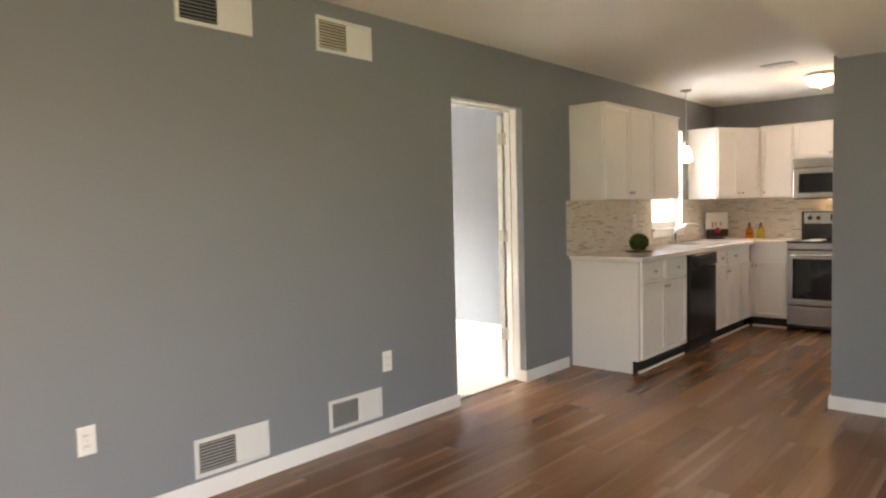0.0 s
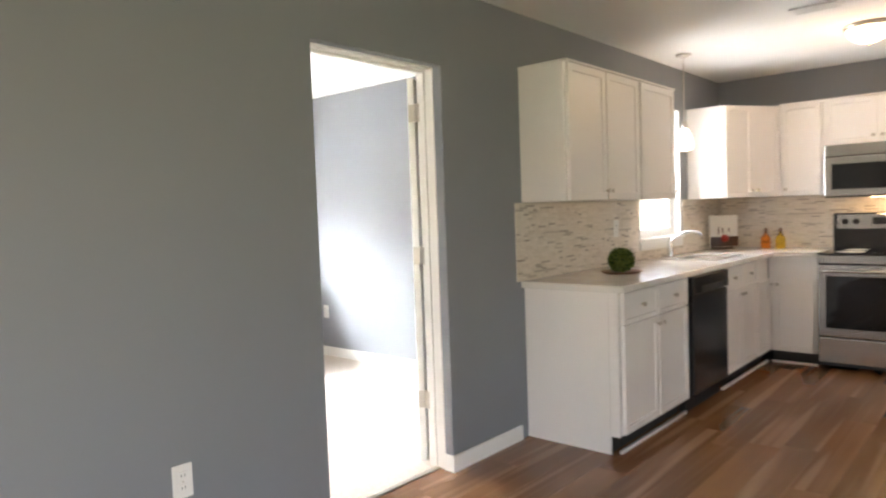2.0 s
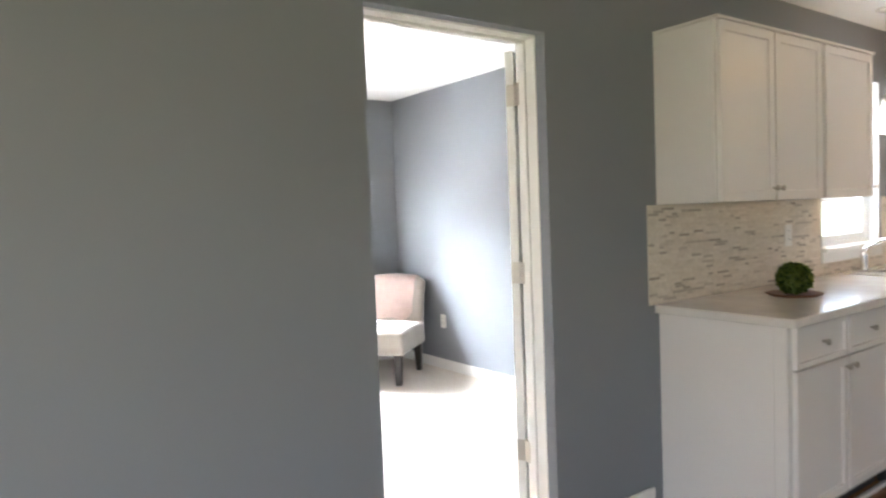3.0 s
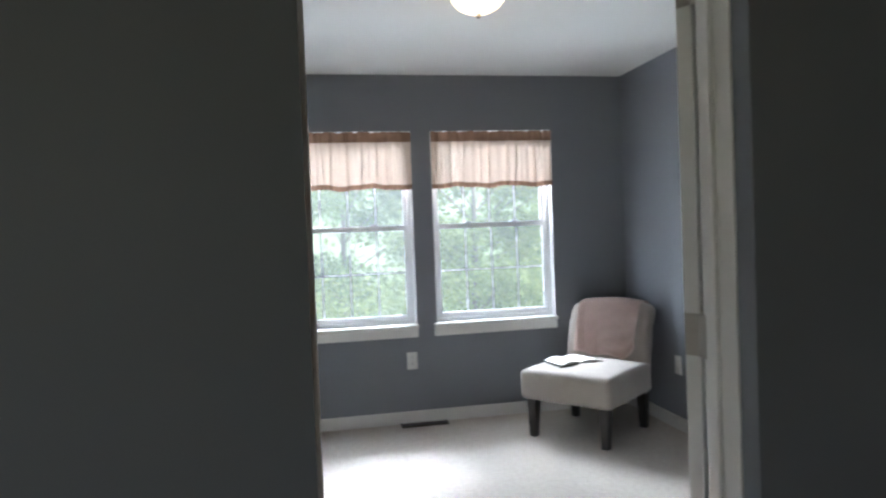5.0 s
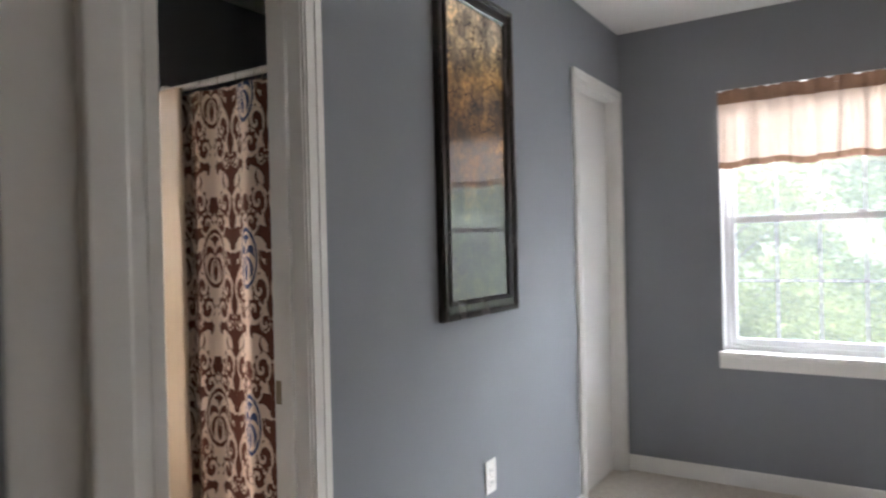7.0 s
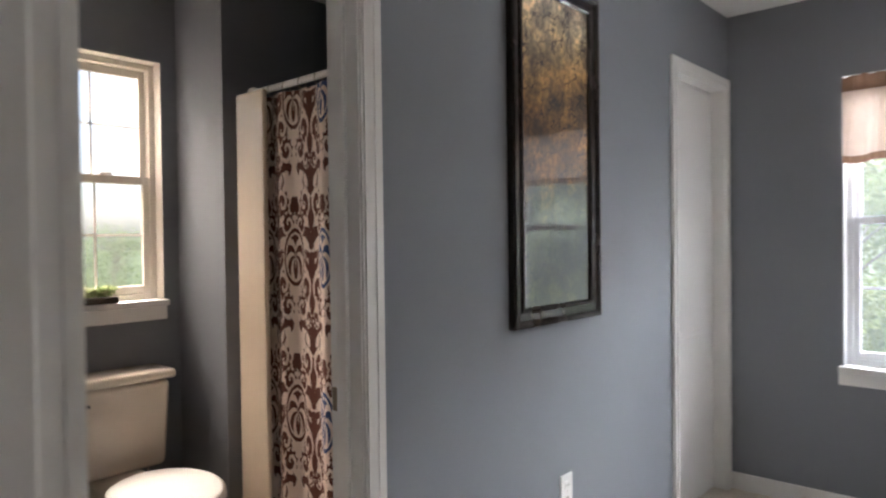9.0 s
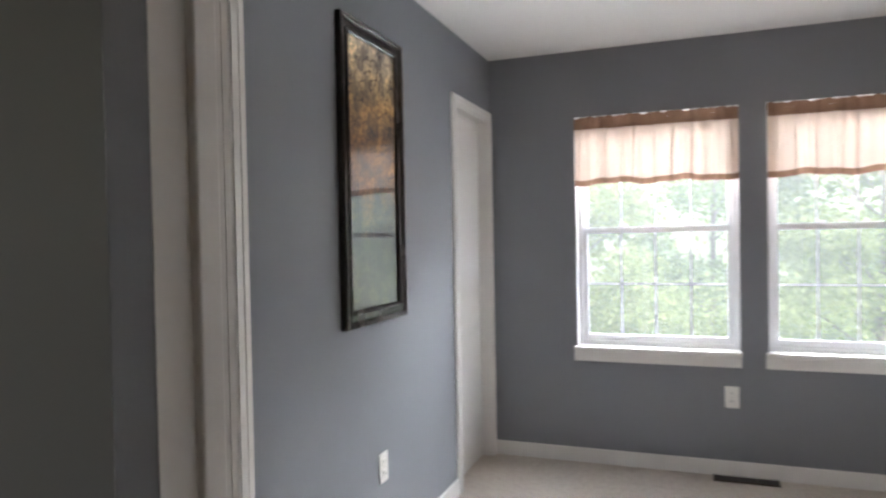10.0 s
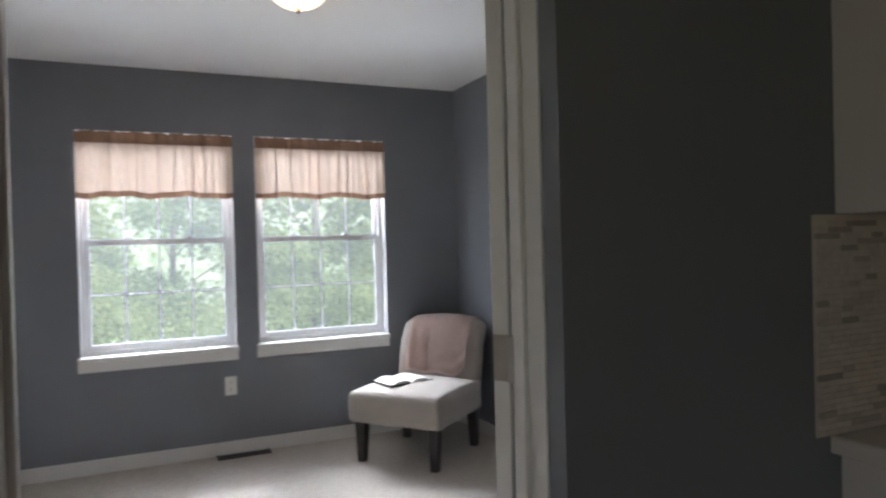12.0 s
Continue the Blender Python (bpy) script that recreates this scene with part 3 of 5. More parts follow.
baseboard("baseboard", BX0, BX0 + B, BATH1 + 0.07, CL0 - 0.058, 0.09)
baseboard("baseboard", DOOR_W + 0.08, BX1 - B, T, T + B, 0.08)

# ---- bedroom doorway: jamb, stop, casing, door ----
jamb = thing("door_1", "white door frame set deep in the grey wall, door standing open", "door", pose(DOOR_X, 0, 0), kind="structure")


def jamb_parts(parent, w, h, y0, y1, stop0, stop1, back=0.0):
    """Frame round an opening from x = 0 to w; depth from y0 to y1, with a door stop."""
    part("jamb", rounded(boxes((-0.029, 0.004 - back, y0, y1, 0, h)), 0.002), WHITE, parent)
    part("jamb", rounded(boxes((w - 0.004, w + 0.028, y0, y1, 0, h)), 0.002), WHITE, parent)
    part("head", rounded(boxes((0.004 - back, w - 0.004, y0, y1, h - 0.008, h + 0.018)), 0.002), WHITE, parent)
    part("stop", rounded(boxes((0.003 - back, 0.015 - back, stop0, stop1, 0, h - 0.008)), 0.003), WHITE, parent)
    part("stop", rounded(boxes((w - 0.015, w - 0.003, stop0, stop1, 0, h - 0.008)), 0.003), WHITE, parent)
    part("stop", rounded(boxes((0.015, w - 0.015, stop0, stop1, h - 0.020, h - 0.007)), 0.003), WHITE, parent)


def casing_bm(w, h, cw, face, out, reveal=0.0):
    """Moulded casing round an opening from x = 0 to w, on the plane y = face, towards out."""
    bm = bmesh.new()
    for a, b, d in ((0.0, cw, 0.011), (0.006, cw * 0.45, 0.017), (cw * 0.62, cw - 0.003, 0.015)):
        y0, y1 = sorted((face, face + out * d))
        box(bm, -b, -a, y0, y1, 0, h + b)
        box(bm, w + a + reveal, w + b + reveal, y0, y1, 0, h + b)
        box(bm, -a, w + a + reveal, y0, y1, h + a, h + b)
    return bm


jamb_parts(jamb, DOOR_W - DOOR_X, DOOR_H, 0.053, T + 0.004, 0.105, 0.14, 0.005)
part("casing", casing_bm(DOOR_W - DOOR_X, DOOR_H, 0.06, T, 1, 0.014), WHITE, jamb)
part("threshold_strip", rounded(boxes((0.004, DOOR_W - DOOR_X - 0.004, 0.085, 0.115, 0.0, 0.008)), 0.002), NICKEL, jamb)


def panel_door(parent, w, h, thick):
    """A six-panel door from x = 0 to w; hinge edge at x = 0; thickness from y = 0."""
    bm = boxes((0, w, 0, thick, 0.012, h))
    part("slab", rounded(bm, 0.002), WHITE, parent)
    bmp = bmesh.new()
    for face, s in ((0.0, -1), (thick, 1)):
        for x0, x1 in ((0.11, w / 2 - 0.05), (w / 2 + 0.05, w - 0.11)):
            for z0, z1 in ((0.24, 0.80), (0.98, 1.60), (1.70, h - 0.12)):
                y0, y1 = sorted((face, face + s * 0.004))
                box(bmp, x0, x1, y0, y1, z0, z1)
                y0, y1 = sorted((face, face + s * 0.008))
                box(bmp, x0 + 0.03, x1 - 0.03, y0, y1, z0 + 0.03, z1 - 0.03)
    part("panel_moulding", bmp, WHITE, parent)


door = thing("bedroom_door", "white panelled bedroom door swung wide open on three hinges", "door", pose(DOOR_W + 0.004, T + 0.030, 0, 0, 0, 32))
panel_door(door, 0.76, 2.02, 0.035)
for hz in (0.346, 1.103, 1.839):
    hinge = thing("door_hinge", "brushed nickel butt hinge on the door frame", "hinge", pose(DOOR_W + 0.008, T + 0.024, hz), group="hinges of the bedroom door")
    part("knuckle", tube(bmesh.new(), (0, 0, -0.045), (0, 0, 0.045), 0.0065), NICKEL, hinge, smooth=True)
    part("pin_tip", tube(bmesh.new(), (0, 0, 0.045), (0, 0, 0.050), 0.0065, 0.003), NICKEL, hinge)
    part("jamb_leaf", rounded(boxes((-0.0138, -0.0116, -0.052, -0.004, -0.045, 0.045)), 0.001), NICKEL, hinge)
    leaf = part("door_leaf", rounded(boxes((-0.0035, -0.0005, 0.004, 0.040, -0.045, 0.045)), 0.001), NICKEL, hinge)
    leaf.matrix_basis = pose(0, 0, 0, 0, 0, 32)
knob_bm = lathe([(0.0, 0), (0.03, 0.002), (0.03, 0.008), (0.012, 0.012), (0.011, 0.03), (0.024, 0.038), (0.028, 0.052), (0.020, 0.064), (0.0, 0.067)], 24)
for f in knob_bm.verts:
    f.co = Vector((0.69 + f.co.x, -f.co.z, 0.95 + f.co.y))
part("knob", knob_bm, NICKEL, door, smooth=True)

# ---- bathroom doorway and closet doorway in the bedroom's west wall ----
bath_frame = thing("door_2", "white moulded door frame of the bathroom doorway", "door", pose(BX0 - 0.11, BATH0, 0, 0, 0, 90), kind="structure")
jamb_parts(bath_frame, BATH1 - BATH0, 2.05, -0.114, 0.004, -0.07, -0.03)
part("casing", casing_bm(BATH1 - BATH0, 2.05, 0.067, -0.11, -1), WHITE, bath_frame)
part("strike_plate", rounded(boxes((BATH1 - BATH0 - 0.008, BATH1 - BATH0 - 0.0035, -0.029, -0.004, 0.885, 0.945)), 0.001), LATCH, bath_frame)
closet = thing("door_3", "white closet door frame with a closed white panel door", "door", pose(BX0 - 0.11, CL0, 0, 0, 0, 90), kind="structure")
jamb_parts(closet, CL1 - CL0, 2.06, -0.114, 0.004, -0.05, -0.02)
cw = CL1 - CL0
part("casing", casing_bm(cw, 2.06, 0.055, -0.11, -1), WHITE, closet)
slab = part("slab", rounded(boxes((0.02, cw - 0.02, -0.055, -0.02, 0.012, 2.035)), 0.002), WHITE, closet)
bmp = bmesh.new()
for z0, z1 in ((0.2, 0.85), (1.0, 1.9)):
    box(bmp, 0.10, cw - 0.10, -0.060, -0.053, z0, z1)
    box(bmp, 0.13, cw - 0.13, -0.064, -0.053, z0 + 0.03, z1 - 0.03)
part("panel_moulding", bmp, WHITE, closet)


# ---- double-hung windows ----
def window(name, m, w, h, label, cols=4, rows=2, hazed=True, stuff=VINYL):
    """A double-hung window, x from 0 to w, z from 0 to h; y = 0 is the room's wall face, y > 0 is outwards."""
    win = thing(name, label, "window", m, kind="structure")
    f = 0.030
    dpt = 0.065
    part("window_frame", rounded(boxes((0, f, dpt, dpt + 0.07, 0, h), (w - f, w, dpt, dpt + 0.07, 0, h)), 0.003), stuff, win)
    part("head_frame", rounded(boxes((f, w - f, dpt, dpt + 0.07, h - f, h)), 0.003), stuff, win)
    part("sill_frame", rounded(boxes((f, w - f, dpt, dpt + 0.07, 0, f)), 0.003), stuff, win)
    part("reveal", boxes((0.0, 0.004, 0.0, dpt, 0, h), (w - 0.004, w, 0.0, dpt, 0, h), (0.004, w - 0.004, 0, dpt, h - 0.004, h)), stuff, win)
    half = h * 0.505
    for sash, z0, z1, y in (("lower_sash", f, half + 0.018, dpt + 0.008), ("upper_sash", half - 0.018, h - f, dpt + 0.036)):
        s = part(sash, rounded(boxes((f, f + 0.028, y, y + 0.026, z0, z1), (w - f - 0.028, w - f, y, y + 0.026, z0, z1),
                                     (f + 0.028, w - f - 0.028, y, y + 0.026, z0, z0 + 0.036), (f + 0.028, w - f - 0.028, y, y + 0.026, z1 - 0.036, z1)), 0.003), stuff, win)
        gx0, gx1, gz0, gz1 = f + 0.028, w - f - 0.028, z0 + 0.036, z1 - 0.036
        pane = part("pane", boxes((gx0, gx1, y + 0.010, y + 0.016, gz0, gz1)), GLASS, s)
        pane.visible_shadow = False
        for i in range(1, cols):
            x = gx0 + (gx1 - gx0) * i / cols
            part("muntin", boxes((x - 0.005, x + 0.005, y + 0.0175, y + 0.021, gz0, gz1)), stuff, s)
        for i in range(1, rows):
            z = gz0 + (gz1 - gz0) * i / rows
            part("muntin", boxes((gx0, gx1, y + 0.0175, y + 0.022, z - 0.005, z + 0.005)), stuff, s)
    if hazed:
        # this sheet is added to veil the view outside with pale haze
        mesh = part("insect_screen", boxes((f, w - f, dpt + 0.0665, dpt + 0.0675, f, h - f)), HAZE_SHEET, win, "thin pale sheet that adds haze to the window view")
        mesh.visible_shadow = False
    for x in (w * 0.3, w * 0.7):
        part("sash_lock", rounded(boxes((x - 0.025, x + 0.025, dpt + 0.002, dpt + 0.03, half + 0.019, half + 0.030)), 0.003), stuff, win)
    part("window_sill", rounded(boxes((-0.014, w + 0.008, -0.038, dpt, -0.022, 0.004)), 0.005), WHITE, win)
    part("apron", rounded(boxes((-0.016, w + 0.004, -0.018, -0.002, -0.085, -0.023)), 0.004), WHITE, win)
    return win


for i, (a, b) in enumerate(WIN):
    window("window_%d" % (i + 1), pose(a, BY1, WZ0), b - a, WZ1 - WZ0, "white double-hung vinyl window with grilles, woods outside")
window("window_3", pose(BWX, BWIN[0], BWIN[2], 0, 0, 90), BWIN[1] - BWIN[0], BWIN[3] - BWIN[2], "double-hung bathroom window with warm light in its colour, bright sky outside", cols=3, stuff=WARM_TINTED_VINYL)
window("window_4", pose(KWIN[0], 0, KWIN[2]), KWIN[1] - KWIN[0], KWIN[3] - KWIN[2], "white kitchen window over the sink", cols=2)


def valance(a, b, seed):
    """A gathered valance with a brown rod pocket and hem border, hung inside the window's reveal."""
    rng = random.Random(seed)
    v = thing("window_valance", "blush gathered cloth valance with brown border on a rod", "curtain", pose(a, BY1, 0), group="valances of the bedroom windows")
    w = b - a
    part("rod", tube(bmesh.new(), (-0.004, 0.005, 2.025), (w + 0.004, 0.005, 2.025), 0.006), NICKEL, v)
    ph = [rng.uniform(0, 6.3) for _ in range(4)]
    # tucks where the cloth doubles back on itself: place along the rod, half-width, lean
    tucks = [(w * (k + rng.uniform(0.25, 0.75)) / 9, rng.uniform(0.006, 0.013), rng.uniform(-0.06, 0.06)) for k in range(9)]

    def cloth(z0, z1, off, amp, ragged):
        bm = bmesh.new()
        nx, nz = 300, 12
        grid = []
        for j in range(nz + 1):
            z = z1 + (z0 - z1) * j / nz
            row = []
            k = 0.35 + 0.65 * (2.03 - z) / 0.37
            for i in range(nx + 1):
                s = w * i / nx
                x, tuck = s, 0.0
                for c, half, lean in tucks:
                    u = (s - c - lean * (2.03 - z)) / half
                    if abs(u) < 4:
                        x -= 2.6 * half * u * math.exp(-u * u)
                        tuck -= 0.007 * u * math.exp(-u * u / 3)
                bend = s + 0.018 * math.sin(s * 11 + ph[3]) + 0.006 * math.sin(z * 9)
                y = tuck + 2.2 * amp * k * (math.sin(bend * 29 + ph[0]) * 0.5 + math.sin(bend * 53 + ph[1]) * 0.3 + 0.15 * math.sin(bend * 117 + ph[2] + z * 5))
                low = 0.007 * math.sin(s * 17 + ph[3]) + 0.003 * math.sin(s * 39 + ph[2])
                dz = low * min(1, max(0, (1.85 - z) / 0.17)) + ragged * (1 - j / nz) * math.sin(s * 83 + ph[1]) * math.sin(s * 31 + ph[0])
                row.append(bm.verts.new((min(w - 0.001, max(0.001, x)), y + off, z + dz)))
            grid.append(row)
        for j in range(nz):
            for i in range(nx):
                bm.faces.new((grid[j][i], grid[j][i + 1], grid[j + 1][i + 1], grid[j + 1][i]))
        return bm
    part("cloth", cloth(1.678, 1.985, -0.020, 0.013, 0), VALANCE_FABRIC, v, smooth=True)
    part("rod_pocket", cloth(1.972, 2.012, -0.024, 0.013, 0), VALANCE_TRIM, v, smooth=True)
    part("heading_ruffle", cloth(2.012, 2.042, -0.022, 0.020, 0.006), VALANCE_TRIM, v, smooth=True)
    part("hem_border", cloth(1.648, 1.682, -0.0225, 0.013, 0), VALANCE_TRIM, v, smooth=True)


valance(*WIN[0], 3)
valance(*WIN[1], 8)


# ---- small wall fixtures ----
def cover_plate(m, label, kind="outlet"):
    o = thing("wall_" + kind, label, kind, m, group="wall plates")
    part("plate", rounded(boxes((-0.037, 0.037, -0.006, 0, -0.060, 0.060)), 0.003), PLASTIC, o)
    if kind == "outlet":
        for z in (-0.022, 0.022):
            s = part("socket", rounded(boxes((-0.017, 0.017, -0.009, -0.005, z - 0.014, z + 0.014)), 0.003), PLASTIC, o)
            for x in (-0.006, 0.006):
                part("slot", boxes((x - 0.0012, x + 0.0012, -0.0094, -0.0088, z - 0.004, z + 0.006)), BLACKPLASTIC, s)
    part("screw", tube(bmesh.new(), (0, -0.0075, 0), (0, -0.005, 0), 0.003, n=8), NICKEL, o)
    return o


cover_plate(pose(-2.32, 0, 0.408), "white wall outlet plate above the baseboard")
cover_plate(pose(-0.635, 0, 0.424), "white wall outlet plate beside the doorway")
cover_plate(pose(0.674, BY1, 0.443), "white wall outlet plate below the bedroom windows")
cover_plate(pose(BX0, 1.970, 0.440, 0, 0, 90), "white wall outlet plate below the picture")
cover_plate(pose(BX1, 2.852, 0.423, 0, 0, -90), "white wall outlet plate beside the chair")
cover_plate(pose(2.62, -0.006, 1.17), "white wall outlet plate on the tiled backsplash")


def return_grille(x0, x1, z0, z1, open_side, group, label, slats=None, half=0.0042):
    """A wall register of which one half shows dark louvres and the other a solid pale damper."""
    g = thing("wall_vent", label, "vent", pose(x0, 0, z0), group=group)
    w, h = x1 - x0, z1 - z0
    part("backing", boxes((0.01, w - 0.01, -0.0015, -0.0005, 0.01, h - 0.01)), VENTDARK, g)
    part("frame", rounded(boxes((0, w, -0.011, 0, 0, 0.02), (0, w, -0.011, 0, h - 0.02, h), (0, 0.02, -0.011, 0, 0.02, h - 0.02), (w - 0.02, w, -0.011, 0, 0.02, h - 0.02)), 0.002), GREY_METAL, g)
    mid = w * open_side
    part("damper_plate", rounded(boxes((mid, w - 0.02, -0.008, -0.002, 0.02, h - 0.02)), 0.002), GREY_METAL, g)
    n = 9
    for i in range(n):
        z = 0.022 + (h - 0.044) * (i + 0.5) / n
        bm = boxes((0.02, mid, -0.001, 0.001, -half, half))
        s = part("slat", bm, slats or surface_grille, g)
        s.matrix_basis = pose(0, -0.007, z, -38)
    return g


surface_grille = surface("grey_louvre_metal", (0.22, 0.22, 0.22), 0.45, vary=0.05)
# shade between the low vents' louvres is put into this slat colour
surface_dark = surface("shaded_louvre_metal", (0.26, 0.26, 0.25), 0.5, vary=0.05)
surface_beige = surface("beige_louvre_metal", (0.62, 0.56, 0.46), 0.45, vary=0.05)
return_grille(-1.862, -1.470, 2.172, 2.37, 0.53, "wall vents", "white high wall vent with half its louvres open")
return_grille(-1.083, -0.690, 2.170, 2.357, 0.53, "wall vents", "white high wall vent with beige louvres", surface_beige, 0.0078)
return_grille(-1.862, -1.466, 0.100, 0.281, 0.53, "wall vents", "white low wall vent with dark open louvres", surface_dark)
return_grille(-1.080, -0.690, 0.108, 0.281, 0.53, "wall vents", "white low wall vent with dark open louvres", surface_dark)

reg = thing("floor_register", "brown metal floor register in the carpet", "vent", pose(0.572, 3.455, 0.004))
part("frame", rounded(boxes((0, 0.33, 0, 0.012, 0, 0.008), (0, 0.33, 0.098, 0.11, 0, 0.008), (0, 0.012, 0.012, 0.098, 0, 0.008), (0.318, 0.33, 0.012, 0.098, 0, 0.008)), 0.002), BRONZE, reg)
part("backing", boxes((0.012, 0.318, 0.012, 0.098, 0.0005, 0.0015)), VENTDARK, reg)
for i in range(16):
    part("slat", boxes((0.018 + i * 0.0188, 0.023 + i * 0.0188, 0.012, 0.098, 0.002, 0.007)), BRONZE, reg)


# ---- picture on the bedroom wall ----
pic = thing("framed_picture", "autumn landscape print behind glass in a wide dark wooden frame", "picture", pose(BX0, 1.652, 1.03, 0, 0, 90))
pw, ph = 0.528, 1.140
part("frame", mitred(pw, ph, [(0, 0.001), (0, 0.024), (0.004, 0.030), (0.014, 0.031), (0.020, 0.026), (0.024, 0.020), (0.046, 0.017), (0.049, 0.023), (0.056, 0.024), (0.064, 0.017), (0.066, 0.001)]), FRAME_WOOD, pic, "dark stained stepped frame")
sheet = part("print", boxes((-pw / 2 + 0.062, pw / 2 - 0.062, -0.0015, 0.0015, -ph / 2 + 0.062, ph / 2 - 0.062)), PRINT, pic)
sheet.matrix_basis = pose(pw / 2, -0.012, ph / 2)


# ---- ceiling lamps ----
def dome_lamp(x, y, z, label, r=0.128):
    o = thing("ceiling_lamp", label, "lamp", pose(x, y, z), group="ceiling lamps")
    part("pan", lathe([(0, 0), (r + 0.012, 0), (r + 0.016, -0.012), (r + 0.006, -0.028), (0, -0.028)], 40), NICKEL, o, smooth=True)
    part("shade", lathe([(0, -0.024)] + [(r * math.cos(a * math.pi / 20), -0.028 - 0.092 * math.sin(a * math.pi / 20)) for a in range(0, 10)] + [(0.001, -0.120)], 40), GLOBE, o, "lit frosted glass bowl", smooth=True)
    part("finial", lathe([(0, -0.119), (0.012, -0.120), (0.008, -0.129), (0.011, -0.135), (0, -0.143)], 16), NICKEL, o, smooth=True)
    return o


dome_lamp(0.80, 1.88, H, "lit frosted glass bowl lamp on the bedroom ceiling")
dome_lamp(3.40, -1.41, H, "lit frosted glass bowl lamp on the kitchen ceiling")
for o in bpy.data.objects:
    if o.name.startswith("shade"):
        o.visible_shadow = False
pend = thing("pendant_lamp", "small lit glass pendant hung over the kitchen sink", "lamp", pose(3.31, -0.235, H))
part("canopy", lathe([(0, 0), (0.055, 0), (0.055, -0.008), (0.02, -0.022), (0, -0.022)], 24), NICKEL, pend, smooth=True)
part("rod", tube(bmesh.new(), (0, 0, -0.02), (0, 0, -0.50), 0.004, n=8), NICKEL, pend)
part("socket_cup", lathe([(0, -0.49), (0.014, -0.49), (0.022, -0.53), (0.022, -0.55), (0, -0.55)], 20), NICKEL, pend, smooth=True)
ps = part("shade", lathe([(0.02, -0.545), (0.035, -0.57), (0.055, -0.62), (0.064, -0.67), (0.060, -0.70), (0.02, -0.715)], 28), PENDANT_GLASS, pend, "lit frosted glass bell", smooth=True)
ps.visible_shadow = False
cv = thing("ceiling_vent", "pale ceiling vent beside the kitchen lamp", "vent", pose(2.62, -1.38, H - 0.001))
part("frame", rounded(boxes((0, 0.14, 0, 0.018, -0.012, 0), (0, 0.14, 0.232, 0.25, -0.012, 0), (0, 0.018, 0.018, 0.232, -0.012, 0), (0.122, 0.14, 0.018, 0.232, -0.012, 0)), 0.002), GREY_METAL, cv)
part("backing", boxes((0.018, 0.122, 0.018, 0.232, -0.003, -0.001)), VENTDARK, cv)
for i in range(6):
    part("slat", boxes((0.022 + i * 0.0165, 0.034 + i * 0.0165, 0.018, 0.232, -0.010, -0.007)), GREY_METAL, cv)


# ---- slipper chair with throw and open book ----
chair = thing("slipper_chair", "pale beige upholstered armless chair with dark tapered legs", "chair", pose(1.755, 3.005, 0.004, 0, 0, -51))


def cushion(x0, x1, y0, y1, z0, z1, r, seed, sag=0.0):
    bm = boxes((x0, x1, y0, y1, z0, z1))
    bmesh.ops.bevel(bm, geom=bm.edges[:], offset=r, segments=4, profile=0.5, affect="EDGES")
    bmesh.ops.subdivide_edges(bm, edges=[e for e in bm.edges if e.calc_length() > 0.12], cuts=13, use_grid_fill=True)
    for v in bm.verts:
        n = noise.noise(v.co * 7 + Vector((seed, 0, 0)))
        c = v.co
        mx, my = (x0 + x1) / 2, (y0 + y1) / 2
        crown = max(0, 1 - ((c.x - mx) / (x1 - mx)) ** 2) * max(0, 1 - ((c.y - my) / (y1 - my)) ** 2)
        if c.z > (z0 + z1) / 2:
            v.co.z += 0.030 * crown
        v.co += Vector((n, noise.noise(v.co * 9), n)) * 0.004
        if c.y < y0 + 0.02:
            v.co.y += 0.010 * noise.noise(Vector((c.x * 24 + seed, 0, c.z * 4)))
    return bm


part("seat", cushion(-0.315, 0.315, -0.35, 0.27, 0.245, 0.435, 0.035, 2), SEAT_FABRIC, chair, smooth=True)
bk = cushion(-0.295, 0.295, 0.20, 0.32, 0.26, 0.81, 0.04, 5)
for v in bk.verts:
    k = max(0.0, (v.co.z - 0.35) / 0.5)
    v.co.y += 0.11 * k * k + 0.03 * k
    v.co.z -= 0.35 * (v.co.x ** 2) * (1 if v.co.z > 0.7 else 0)
part("backrest", bk, SEAT_FABRIC, chair, smooth=True)
for lx, ly in ((-0.25, -0.285), (0.25, -0.285), (-0.25, 0.24), (0.25, 0.24)):
    bm = bmesh.new()
    bmesh.ops.create_cube(bm, size=1, matrix=Matrix.LocRotScale((lx, ly, 0.13), None, (0.068, 0.068, 0.26)))
    for v in bm.verts:
        if v.co.z < 0.05:
            v.co.x = lx + (v.co.x - lx) * 0.66
            v.co.y = ly + (v.co.y - ly) * 0.66 + (0.02 if ly > 0 else -0.004)
    part("leg", rounded(bm, 0.004), ESPRESSO, chair, "dark tapered wooden leg")

